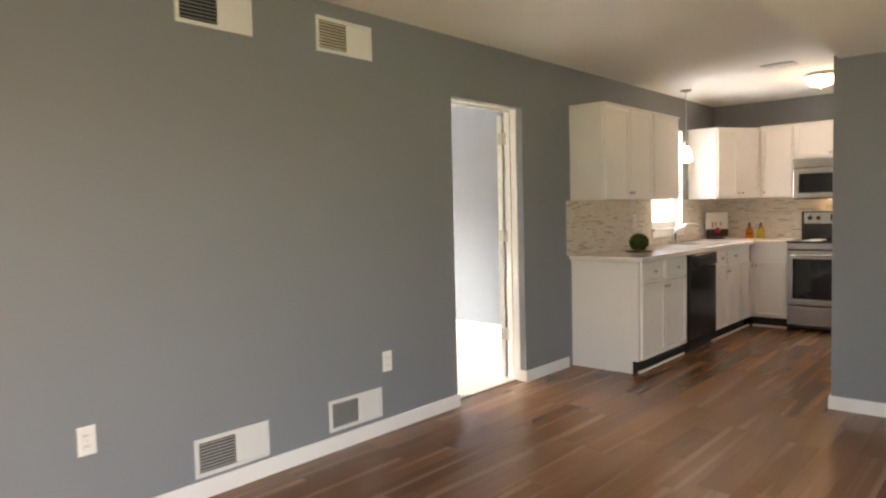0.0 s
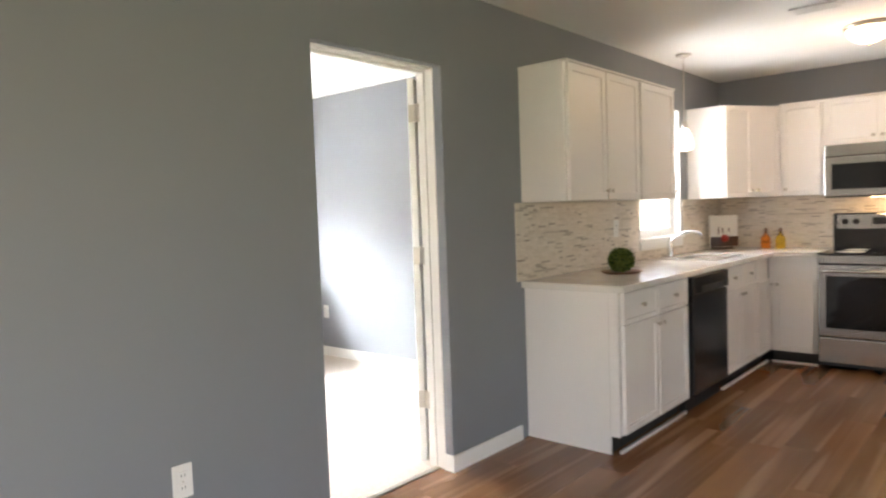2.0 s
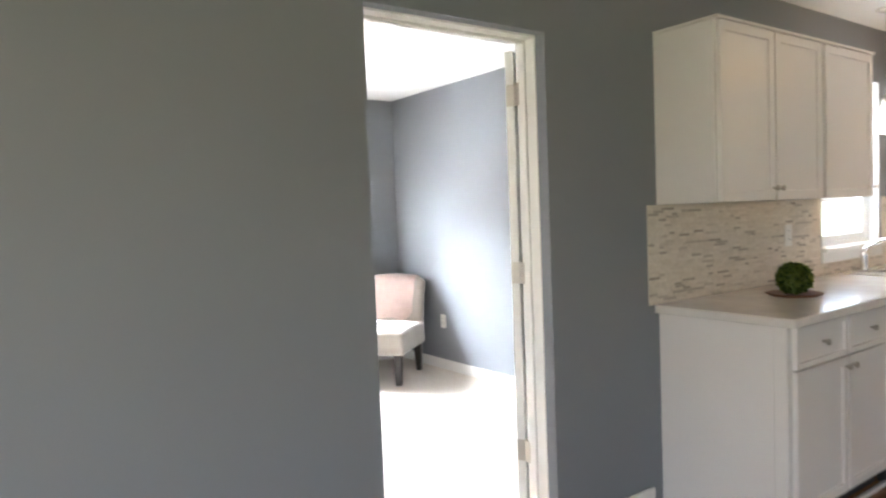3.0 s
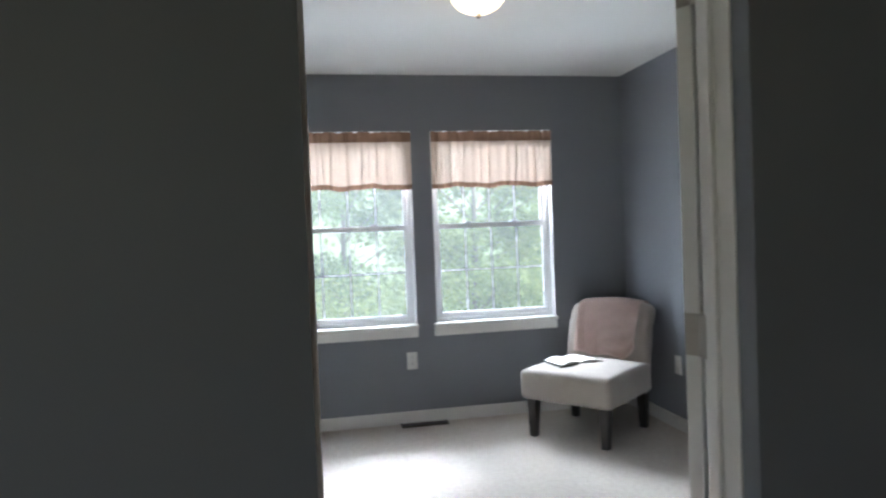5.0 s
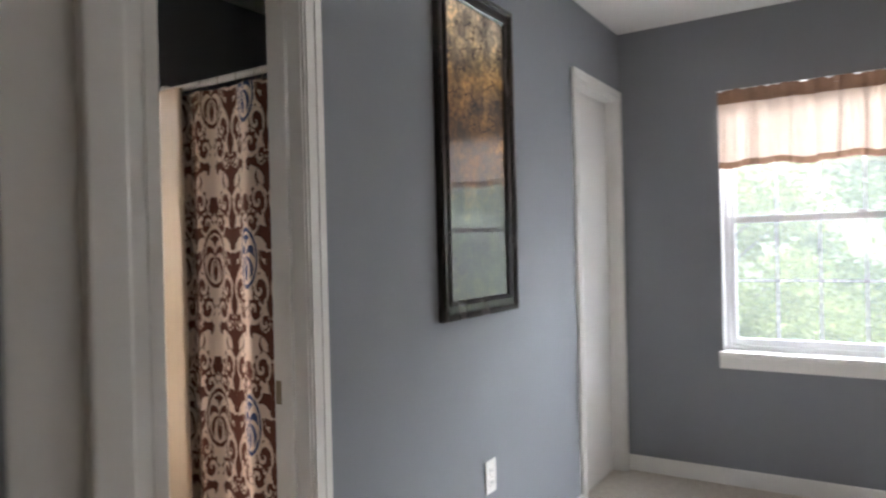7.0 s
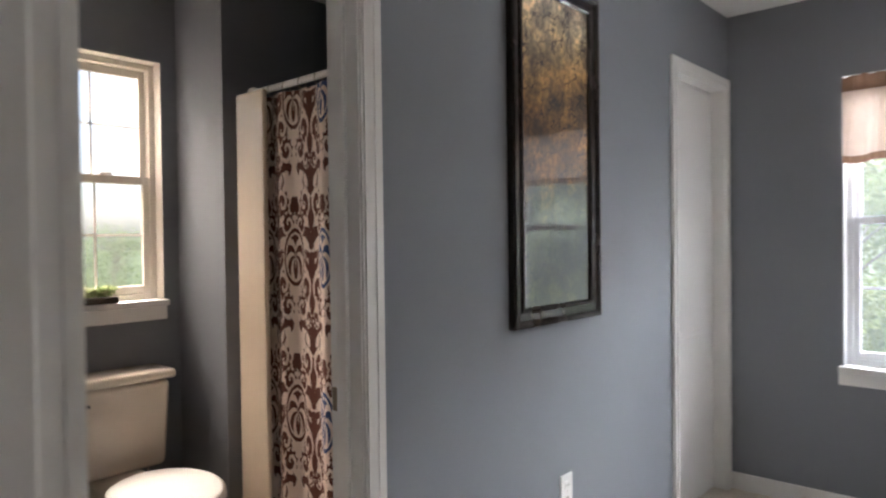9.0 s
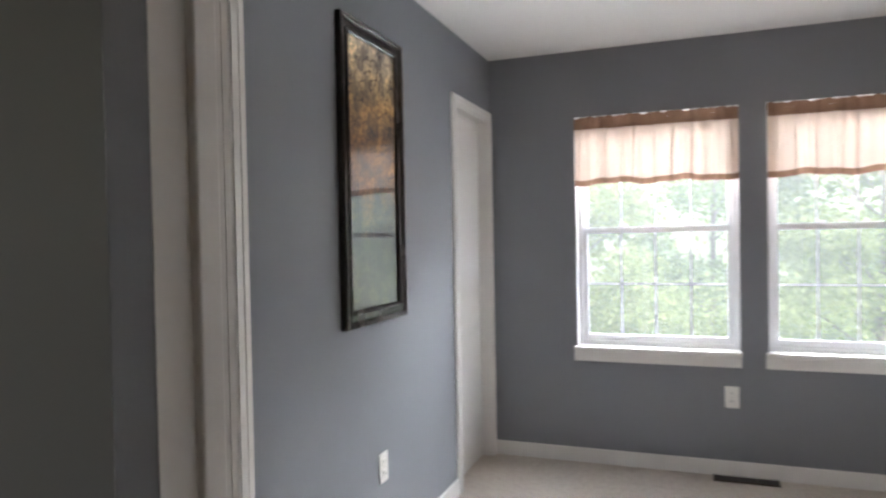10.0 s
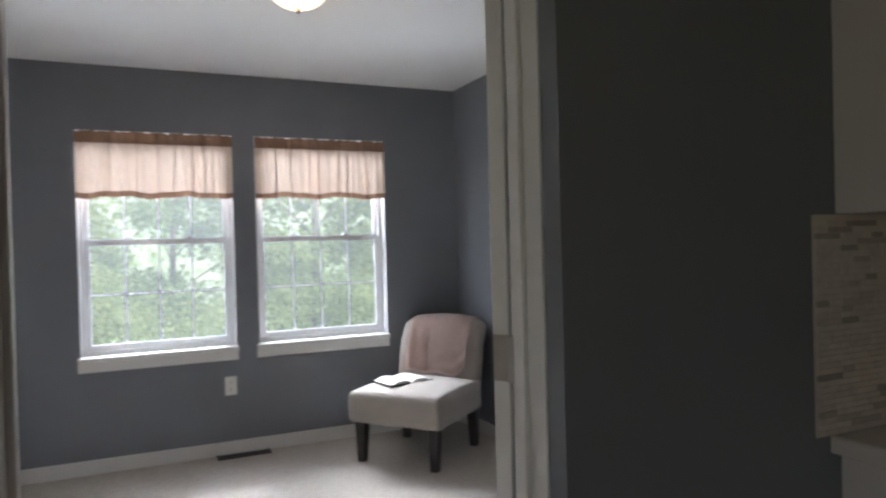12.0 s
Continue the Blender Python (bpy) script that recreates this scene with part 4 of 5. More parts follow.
throw = thing("throw_blanket", "dusty pink knitted throw draped over the chair back", "blanket", chair.matrix_world.copy())
bm = bmesh.new()
path = []
for i in range(15):
    s = i / 14
    z = 0.455 + (0.815 - 0.455) * s
    k = max(0.0, (z - 0.35) / 0.5)
    path.append((0.20 + 0.11 * k * k + 0.03 * k - 0.016, z))
for i in range(1, 8):
    a = math.pi * i / 8
    path.append((0.374 - 0.062 * math.cos(a) + 0.01, 0.815 + 0.022 * math.sin(a)))
for i in range(10):
    path.append((0.462 - 0.011 * i, 0.81 - 0.045 * i))
grid = []
for j, (py, pz) in enumerate(path):
    row = []
    for i in range(41):
        u = i / 40
        x = -0.215 + 0.44 * u
        fold = 0.008 * math.sin(u * 17 + j * 0.12) * (1 - u) + 0.006 * math.sin(u * 9 + 1.7)
        droop = 0.0
        if j < 15:
            low = 1 - j / 14
            fold += 0.022 * low * abs(math.sin(j * 0.85 - u * 4.2)) * u ** 1.3
        if j < 15:
            droop = low * (0.055 * max(0.0, (u - 0.78) / 0.22) ** 2.4 + 0.02 * (1 - u) + 0.008 * math.sin(u * 14))
        zz = pz + droop - 0.35 * x * x * (1 if pz > 0.7 else 0)
        row.append(bm.verts.new((x, py - abs(fold) * (1 if j < 17 else -1), zz)))
    grid.append(row)
for j in range(len(grid) - 1):
    for i in range(40):
        bm.faces.new((grid[j][i], grid[j][i + 1], grid[j + 1][i + 1], grid[j + 1][i]))
bmesh.ops.solidify(bm, geom=bm.faces[:], thickness=0.006)
part("cloth", bm, THROW_FABRIC, throw, smooth=True)

book = thing("open_book", "open hardback book lying on the chair seat", "book", chair.matrix_world @ pose(-0.09, -0.06, 0.459, 0, 0, 62))
part("cover", rounded(boxes((-0.16, 0.16, -0.115, 0.115, 0.0, 0.006)), 0.002), BLACKPLASTIC, book)
for s in (-1, 1):
    bm = bmesh.new()
    rows_ = []
    for i in range(11):
        u = i / 10
        z = 0.008 + 0.016 * math.sin(math.pi * min(1, u * 1.15)) ** 0.7
        rows_.append([bm.verts.new((s * (0.002 + 0.148 * u), y, z if k else 0.0065)) for k, y in ((1, -0.107), (1, 0.107), (0, 0.107), (0, -0.107))])
    for a, b in zip(rows_, rows_[1:]):
        for k in range(4):
            bm.faces.new((a[k], a[(k + 1) % 4], b[(k + 1) % 4], b[k]))
    bm.faces.new(rows_[0])
    bm.faces.new(rows_[-1][::-1])
    part("page_block", bm, PAPER, book, smooth=False)


# ---- kitchen ----
def shaker_door(parent, name, x0, x1, z0, z1, y, knob=None, pull=False, rail=0.055):
    """A framed door or drawer front on the plane y (front towards -y), with its knob."""
    bm = boxes((x0, x1, y - 0.019, y, z0, z1))
    bm.faces.ensure_lookup_table()
    front = [f for f in bm.faces if f.calc_center_median().y < y - 0.018]
    bmesh.ops.inset_region(bm, faces=front, thickness=rail, depth=0)
    bmesh.ops.inset_region(bm, faces=front, thickness=0.004, depth=-0.009)
    d = part(name, bm, CABINET, parent)
    if knob:
        kx, kz = knob
        bm = lathe([(0.0, 0), (0.006, 0), (0.005, 0.012), (0.012, 0.016), (0.014, 0.022), (0.009, 0.027), (0.0, 0.028)], 16)
        for v in bm.verts:
            v.co = Vector((kx + v.co.x, y - 0.018 - v.co.z, kz + v.co.y))
        part("knob", bm, NICKEL, d, smooth=True)
    return d


def wall_cabinet(m, w, depth, z0, z1, doors, label, knobs):
    c = thing("wall_cabinet", label, "cabinet", m, group="kitchen wall cabinets")
    part("body", rounded(boxes((0, w, -depth + 0.02, -0.001, z0, z1)), 0.002), CABINET, c)
    part("crown_strip", rounded(boxes((-0.004, w + 0.004, -depth - 0.004, -0.001, z1 + 0.0005, z1 + 0.014)), 0.003), CABINET, c)
    for (a, b), k in zip(doors, knobs):
        shaker_door(c, "door", a + 0.009, b - 0.009, z0 + 0.004, z1 - 0.004, -depth + 0.019, (k, z0 + 0.055))
    return c


UZ0, UZ1 = 1.365, 2.12
wall_cabinet(pose(1.475, 0, 0), 0.90, 0.315, UZ0, UZ1, [(0.01, 0.45), (0.45, 0.89)], "white shaker wall cabinet with two doors beside the window", [0.425, 0.475])
wall_cabinet(pose(2.380, 0, 0), 0.56, 0.315, UZ0, UZ1, [(0.01, 0.55)], "white shaker wall cabinet with one door beside the window", [0.525])

corner = thing("wall_cabinet", "white diagonal corner wall cabinet with two doors", "cabinet", group="kitchen wall cabinets")
bm = bmesh.new()
foot = [(3.955, -0.001), (3.955, -0.30), (4.43, -0.60), (KX1 - 0.001, -0.60), (KX1 - 0.001, -0.001)]
lo = [bm.verts.new((x, y, UZ0)) for x, y in foot]
hi = [bm.verts.new((x, y, UZ1)) for x, y in foot]
bm.faces.new(lo)
bm.faces.new(hi[::-1])
for i in range(5):
    bm.faces.new((lo[i], lo[(i + 1) % 5], hi[(i + 1) % 5], hi[i]))
part("body", rounded(bm, 0.002), CABINET, corner)
diag = math.degrees(math.atan2(-0.30, 0.475))
dl = math.hypot(0.475, 0.30)
cd = thing("door_pair", "", "", pose(3.955, -0.30, 0, 0, 0, diag))
cd.parent = corner
cd.name = "door_mount"
shaker_door(cd, "door", 0.012, dl / 2 - 0.001, UZ0 + 0.004, UZ1 - 0.004, -0.001, (dl / 2 - 0.03, UZ0 + 0.055))
shaker_door(cd, "door", dl / 2 + 0.001, dl - 0.012, UZ0 + 0.004, UZ1 - 0.004, -0.001, (dl / 2 + 0.03, UZ0 + 0.055))
for c in list(cd.children):
    w = cd.matrix_world @ c.matrix_basis
    c.parent = corner
    c.matrix_basis = w
bpy.data.objects.remove(cd)
wall_cabinet(pose(KX1, -0.602, 0, 0, 0, -90), 0.325, 0.315, UZ0, UZ1, [(0.005, 0.32)], "white shaker wall cabinet with one door beside the range", [0.05])
wall_cabinet(pose(KX1, -0.930, 0, 0, 0, -90), 0.76, 0.315, 1.755, UZ1, [(0.005, 0.38), (0.38, 0.755)], "white shaker wall cabinet above the microwave", [0.35, 0.41])
wall_cabinet(pose(KX1, -1.692, 0, 0, 0, -90), 0.225, 0.315, UZ0, UZ1, [(0.005, 0.22)], "narrow white wall cabinet beside the microwave", [0.04])


def base_cabinet(m, w, label, doors, drawers, knobs, end=None):
    c = thing("base_cabinet", label, "cabinet", m, group="kitchen base cabinets")
    D, Z0, Z1 = 0.58, 0.10, 0.875
    part("body", rounded(boxes((0, w, -D, -0.001, Z0, Z1)), 0.002), CABINET, c)
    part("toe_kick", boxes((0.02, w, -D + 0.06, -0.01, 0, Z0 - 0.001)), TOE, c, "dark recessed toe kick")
    part("shoe_strip", rounded(boxes((0.02, w, -D + 0.002, -D + 0.02, 0.0, 0.018)), 0.003), WHITE, c)
    if end:
        part("end_panel", rounded(boxes((-0.016, -0.0005, -D + 0.05, -0.001, 0, Z1), (-0.016, -0.0005, -D - 0.004, -D + 0.05, Z0, Z1)), 0.002), CABINET, c)
    for (a, b), k in zip(doors, knobs):
        shaker_door(c, "door", a + 0.008, b - 0.008, Z0 + 0.006, 0.69, -D - 0.001, (k, 0.65))
    for a, b in drawers:
        shaker_door(c, "drawer", a + 0.008, b - 0.008, 0.70, Z1 - 0.012, -D - 0.001, ((a + b) / 2, 0.785), rail=0.03)
    return c


base_cabinet(pose(1.495, 0, 0), 0.915, "white shaker base cabinet with two drawers and two doors", [(0.02, 0.465), (0.465, 0.905)], [(0.02, 0.465), (0.465, 0.905)], [0.435, 0.495], end=True)
base_cabinet(pose(3.050, 0, 0), 0.76, "white shaker sink cabinet with two doors", [(0.01, 0.38), (0.38, 0.75)], [(0.01, 0.38), (0.38, 0.75)], [0.35, 0.41])
base_cabinet(pose(3.812, 0, 0), 0.345, "white corner base cabinet", [(0.01, 0.33)], [], [0.30])
base_cabinet(pose(KX1, -0.585, 0, 0, 0, -90), 0.355, "white shaker base cabinet beside the range", [(0.03, 0.345)], [], [0.07])

dw = thing("dishwasher", "black built-in dishwasher between white cabinets", "dishwasher", pose(2.418, 0, 0))
part("body", boxes((0.004, 0.622, -0.575, -0.01, 0.10, 0.87)), BLACKPLASTIC, dw)
part("door", rounded(boxes((0.006, 0.620, -0.625, -0.578, 0.115, 0.745)), 0.006), BLACK, dw)
part("control_panel", rounded(boxes((0.006, 0.620, -0.632, -0.578, 0.752, 0.868)), 0.006), BLACK, dw)
part("handle", rounded(boxes((0.12, 0.50, -0.642, -0.634, 0.765, 0.80)), 0.004), BLACKPLASTIC, dw)
part("kick_plate", boxes((0.006, 0.620, -0.56, -0.52, 0.0, 0.10)), BLACKPLASTIC, dw)

# counter top in one L with a sink cut-out
counter = thing("countertop", "pale speckled stone countertop with rounded edges", "countertop")
SX0, SX1, SY0, SY1 = 3.14, 3.72, -0.50, -0.10
slab = bmesh.new()
outline = [(1.455, -0.625), (KX1 - 0.625, -0.625), (KX1 - 0.625, -0.948), (KX1 - 0.001, -0.948), (KX1 - 0.001, -0.001), (1.455, -0.001)]
hole = [(SX0, SY0), (SX1, SY0), (SX1, SY1), (SX0, SY1)]
for ring in (outline, hole):
    vs = [slab.verts.new((x, y, 0.877)) for x, y in ring]
    for a, c in zip(vs, vs[1:] + vs[:1]):
        slab.edges.new((a, c))
bmesh.ops.triangle_fill(slab, edges=slab.edges[:], use_beauty=True)
bmesh.ops.recalc_face_normals(slab, faces=slab.faces[:])
lift = bmesh.ops.extrude_face_region(slab, geom=slab.faces[:])
bmesh.ops.translate(slab, verts=[g for g in lift["geom"] if isinstance(g, bmesh.types.BMVert)], vec=(0, 0, 0.035))
bmesh.ops.recalc_face_normals(slab, faces=slab.faces[:])
part("slab", slab, COUNTER, counter)
part("front_edge", rounded(boxes((1.452, KX1 - 0.628, -0.634, -0.6255, 0.876, 0.9125)), 0.004), COUNTER, counter)
part("end_edge", rounded(boxes((1.446, 1.4545, -0.634, -0.001, 0.876, 0.9125)), 0.004), COUNTER, counter)
sink = thing("kitchen_sink", "stainless sink set in the counter below the window", "sink", pose(SX0, SY0, 0))
w, d = SX1 - SX0, SY1 - SY0
part("basin", boxes((0, w, 0, d, 0.70, 0.705), (0, 0.004, 0, d, 0.705, 0.905), (w - 0.004, w, 0, d, 0.705, 0.905), (0.004, w - 0.004, 0, 0.004, 0.705, 0.905), (0.004, w - 0.004, d - 0.004, d, 0.705, 0.905)), STEEL, sink)
part("rim", rounded(boxes((-0.02, w + 0.02, -0.02, 0.0, 0.9125, 0.918), (-0.02, w + 0.02, d, d + 0.02, 0.9125, 0.918), (-0.02, 0, 0, d, 0.9125, 0.918), (w, w + 0.02, 0, d, 0.9125, 0.918)), 0.002), STEEL, sink)
part("drain", lathe([(0, 0.706), (0.045, 0.706), (0.045, 0.709), (0, 0.709)], 24, (w / 2, d / 2, 0)), CHROME, sink)
faucet = thing("kitchen_faucet", "chrome single-lever faucet with a low arched spout", "faucet", pose(3.42, -0.065, 0.9125))
part("base", lathe([(0, 0), (0.032, 0), (0.030, 0.012), (0.022, 0.02), (0.021, 0.09), (0.018, 0.11), (0, 0.112)], 24), CHROME, faucet, smooth=True)
arc = [(0, 0, 0.06)] + [(0.02 * i / 12, -0.22 * i / 12, 0.10 + 0.10 * math.sin(math.pi * (0.10 + 0.55 * i / 12))) for i in range(13)] + [(0.022, -0.235, 0.165)]
part("spout", sweep(arc, 0.012), CHROME, faucet, smooth=True)
part("lever", sweep([(0, 0, 0.11), (0.0, 0.01, 0.135), (0.01, -0.03, 0.155), (0.02, -0.08, 0.17)], 0.007), CHROME, faucet, smooth=True)

# range
rg = thing("kitchen_range", "stainless electric range with black glass oven door and back panel", "range", pose(KX1, -0.955, 0, 0, 0, -90))
W = 0.76
part("body", rounded(boxes((0, W, -0.62, -0.02, 0.03, 0.895)), 0.003), BLACKPLASTIC, rg)
part("drawer", rounded(boxes((0.004, W - 0.004, -0.645, -0.621, 0.06, 0.255)), 0.006), STEEL, rg)
od = part("oven_door", rounded(boxes((0.004, W - 0.004, -0.655, -0.621, 0.265, 0.82)), 0.006), STEEL, rg)
part("oven_window", rounded(boxes((0.06, W - 0.06, -0.659, -0.6555, 0.33, 0.735)), 0.003), DARKGLASS, od, "black oven window glass")
part("oven_handle", sweep([(0.05, -0.660, 0.765), (0.05, -0.695, 0.775), (0.09, -0.702, 0.775), (W - 0.09, -0.702, 0.775), (W - 0.05, -0.695, 0.775), (W - 0.05, -0.660, 0.765)], 0.011), STEEL, od, smooth=True)
part("front_trim", rounded(boxes((0.0, W, -0.650, -0.62, 0.83, 0.893)), 0.004), STEEL, rg)
part("cooktop", rounded(boxes((-0.002, W + 0.002, -0.652, -0.085, 0.897, 0.912)), 0.004), DARKGLASS, rg, "black glass cooktop")
for bx, by, br in ((0.2, -0.5, 0.10), (0.56, -0.5, 0.08), (0.2, -0.24, 0.08), (0.56, -0.24, 0.10)):
    part("burner_ring", lathe([(br - 0.004, 0.9125), (br, 0.9125), (br, 0.9132), (br - 0.004, 0.9132)], 40, (bx, by, 0)), GREY_METAL, rg)
part("back_panel", rounded(boxes((0, W, -0.08, -0.02, 0.897, 1.205)), 0.006), BLACK, rg)
cp = part("control_fascia", rounded(boxes((0.03, W - 0.005, -0.088, -0.0805, 1.075, 1.195)), 0.003), STEEL, rg)
for kx in (0.09, 0.17, 0.60, 0.68):
    bm = lathe([(0, 0), (0.024, 0), (0.022, 0.018), (0.0, 0.02)], 20)
    for v in bm.verts:
        v.co = Vector((kx + v.co.x, -0.0885 - v.co.z, 1.135 + v.co.y))
    part("knob", bm, BLACKPLASTIC, cp)
part("display", rounded(boxes((0.28, 0.48, -0.0915, -0.0885, 1.11, 1.17)), 0.002), DARKGLASS, cp)

mw = thing("microwave_oven", "stainless over-the-range microwave with black glass door", "microwave", pose(KX1, -0.950, 0, 0, 0, -90))
part("body", rounded(boxes((0, 0.757, -0.37, -0.001, 1.335, 1.752)), 0.003), BLACKPLASTIC, mw)
part("vent_trim", rounded(boxes((0, 0.757, -0.392, -0.371, 1.66, 1.752)), 0.004), STEEL, mw)
md = part("door", rounded(boxes((0, 0.57, -0.396, -0.371, 1.345, 1.656)), 0.005), STEEL, mw)
part("door_glass", rounded(boxes((0.055, 0.52, -0.3995, -0.3965, 1.40, 1.60)), 0.003), DARKGLASS, md)
part("handle", sweep([(0.545, -0.397, 1.38), (0.548, -0.425, 1.40), (0.548, -0.425, 1.60), (0.545, -0.397, 1.62)], 0.009), STEEL, md, smooth=True)
part("keypad", rounded(boxes((0.575, 0.757, -0.394, -0.371, 1.345, 1.656)), 0.004), BLACK, mw)
part("underside_lamp", boxes((0.30, 0.46, -0.25, -0.15, 1.3325, 1.3345)), glow("lit_hood_lamp", (1, 0.75, 0.4), 2.0), mw)


# ---- counter things ----
def leaf_cloud(centre, radii, count, size, seed, hollow=0.55):
    """Many small four-cornered leaves spread in an ellipsoid."""
    rng = np.random.RandomState(seed)
    d = rng.normal(size=(count, 3))
    d /= np.linalg.norm(d, axis=1)[:, None]
    r = (hollow + (1 - hollow) * rng.rand(count))[:, None]
    p = np.array(centre) + d * r * np.array(radii)
    a = rng.normal(size=(count, 3))
    a /= np.linalg.norm(a, axis=1)[:, None]
    b = np.cross(a, rng.normal(size=(count, 3)))
    b /= np.linalg.norm(b, axis=1)[:, None]
    s = (size * (0.6 + 0.8 * rng.rand(count)))[:, None]
    v = np.stack([p - a * s, p + b * s * 0.5, p + a * s, p - b * s * 0.5], axis=1).reshape(-1, 3)
    return v


def leaf_mesh(name, verts, material):
    n = len(verts) // 4
    me = bpy.data.meshes.new(name)
    me.from_pydata(verts.tolist(), [], np.arange(n * 4).reshape(n, 4).tolist())
    me.materials.append(material)
    return me


ball = thing("topiary_ball", "round green moss ball on a brown clay saucer", "plant", pose(2.10, -0.30, 0.9125))
part("saucer", lathe([(0, 0), (0.10, 0), (0.125, 0.012), (0.118, 0.014), (0.09, 0.006), (0, 0.006)], 32), TERRACOTTA, ball, smooth=True)
part("core", lathe([(0.001, 0.012)] + [(0.058 * math.sin(a * math.pi / 12), 0.078 - 0.062 * math.cos(a * math.pi / 12)) for a in range(1, 12)] + [(0.001, 0.142)], 24), MOSS, ball, smooth=True)
mo = new("leaves", leaf_mesh("leaves", leaf_cloud((0, 0, 0.082), (0.080, 0.080, 0.074), 1500, 0.012, 5, 0.75), MOSS))
mo.parent = ball

board = thing("recipe_board", "white, dark brown and red picture board on a small easel", "picture", pose(4.46, -0.13, 0.9125, 0, 0, -32))
part("panel", rounded(boxes((-0.15, 0.15, 0.0, 0.012, 0.02, 0.30)), 0.002), CARD_WHITE, board)
part("dark_band", boxes((-0.148, 0.148, -0.0035, -0.0005, 0.022, 0.11)), CARD_DARK, board)
part("red_fruit", lathe([(0.001, 0)] + [(0.035 * math.sin(a * math.pi / 8), 0.035 - 0.035 * math.cos(a * math.pi / 8)) for a in range(1, 8)] + [(0.001, 0.07)], 20, (0.0, -0.006, 0.06)), CARD_RED, board)
for i, (x, z, hh) in enumerate(((-0.06, 0.13, 0.07), (-0.02, 0.14, 0.05), (0.05, 0.15, 0.04))):
    part("drawn_stroke", boxes((x - 0.006, x + 0.006, -0.0035, -0.0005, z, z + hh)), TERRACOTTA, board)
part("easel_foot", rounded(boxes((-0.08, 0.08, -0.03, 0.08, 0.0, 0.018)), 0.004), ESPRESSO, board)

for y, mat_, lab in ((-0.44, BOTTLE_ORANGE, "orange glass bottle with a stopper on the counter"), (-0.56, BOTTLE_YELLOW, "yellow glass bottle with a stopper on the counter")):
    bt = thing("glass_bottle", lab, "bottle", pose(4.60, y, 0.9125), group="bottles on the counter")
    part("glass", lathe([(0, 0), (0.038, 0), (0.041, 0.008), (0.041, 0.085), (0.034, 0.105), (0.015, 0.125), (0.014, 0.150), (0, 0.150)], 28), mat_, bt, smooth=True)
    part("stopper", lathe([(0, 0.151), (0.013, 0.151), (0.016, 0.165), (0.010, 0.178), (0, 0.18)], 16), TERRACOTTA, bt, smooth=True)

art = thing("wall_picture", "dark-framed picture on the kitchen side wall", "picture", pose(1.53, KY, 1.42, 0, 0, 180))
part("frame", rounded(boxes((-0.50, 0, -0.026, -0.001, 0, 0.05), (-0.50, 0, -0.026, -0.001, 0.60, 0.65), (-0.50, -0.45, -0.026, -0.001, 0.05, 0.60), (-0.05, 0, -0.026, -0.001, 0.05, 0.60)), 0.003), ESPRESSO, art)
part("canvas", boxes((-0.452, -0.048, -0.014, -0.002, 0.048, 0.602)), CARD_DARK, art)

# ---- bathroom ----
toilet = thing("toilet", "white two-piece toilet below the bathroom window", "toilet", pose(BWX + 0.012, 1.10, 0.004, 0, 0, 90))


def soft_box(x0, x1, y0, y1, z0, z1, r, taper=0.0):
    bm = boxes((x0, x1, y0, y1, z0, z1))
    bmesh.ops.bevel(bm, geom=bm.edges[:], offset=r, segments=4, profile=0.5, affect="EDGES")
    for v in bm.verts:
        k = (v.co.z - z0) / (z1 - z0)
        f = 1 - taper * (1 - k)
        v.co.x = (x0 + x1) / 2 + (v.co.x - (x0 + x1) / 2) * f
    return bm


def oval(rx, ry0, ry1, z, n=36):
    return [(rx * math.cos(2 * math.pi * i / n), (ry1 if math.sin(2 * math.pi * i / n) > 0 else ry0) * math.sin(2 * math.pi * i / n), z) for i in range(n)]


def stack(rings, centre_y):
    bm = bmesh.new()
    vs = [[bm.verts.new((x, y + centre_y, z)) for x, y, z in r] for r in rings]
    n = len(vs[0])
    for a, b in zip(vs, vs[1:]):
        for i in range(n):
            bm.faces.new((a[i], a[(i + 1) % n], b[(i + 1) % n], b[i]))
    bm.faces.new(vs[0][::-1])
    bm.faces.new(vs[-1])
    return bm


part("tank", soft_box(-0.215, 0.215, -0.19, -0.01, 0.375, 0.735, 0.03, 0.12), PORCELAIN, toilet, smooth=True)
part("tank_lid", soft_box(-0.232, 0.232, -0.205, -0.002, 0.737, 0.778, 0.016), PORCELAIN, toilet, smooth=True)
part("flush_lever", sweep([(-0.19, -0.185, 0.69), (-0.19, -0.212, 0.69), (-0.16, -0.218, 0.687), (-0.125, -0.216, 0.680)], 0.008), CHROME, toilet, smooth=True)
part("bowl", stack([oval(0.12, 0.16, 0.14, 0.0), oval(0.11, 0.15, 0.14, 0.10), oval(0.12, 0.18, 0.15, 0.22), oval(0.175, 0.25, 0.19, 0.34), oval(0.185, 0.265, 0.20, 0.385)], -0.56), PORCELAIN, toilet, smooth=True)
part("neck", soft_box(-0.11, 0.11, -0.40, -0.03, 0.02, 0.374, 0.03), PORCELAIN, toilet, smooth=True)
part("seat_ring", stack([oval(0.19, 0.27, 0.205, 0.387), oval(0.195, 0.275, 0.21, 0.395), oval(0.19, 0.27, 0.205, 0.405)], -0.56), PLASTIC, toilet, smooth=True)
part("seat_lid", stack([oval(0.188, 0.268, 0.203, 0.407), oval(0.192, 0.272, 0.207, 0.417), oval(0.17, 0.25, 0.19, 0.428), oval(0.08, 0.12, 0.09, 0.432)], -0.56), PLASTIC, toilet, smooth=True)
part("water_valve", sweep([(0.17, -0.02, 0.16), (0.17, -0.06, 0.16), (0.17, -0.07, 0.25), (0.15, -0.09, 0.375)], 0.006), CHROME, toilet, smooth=True)
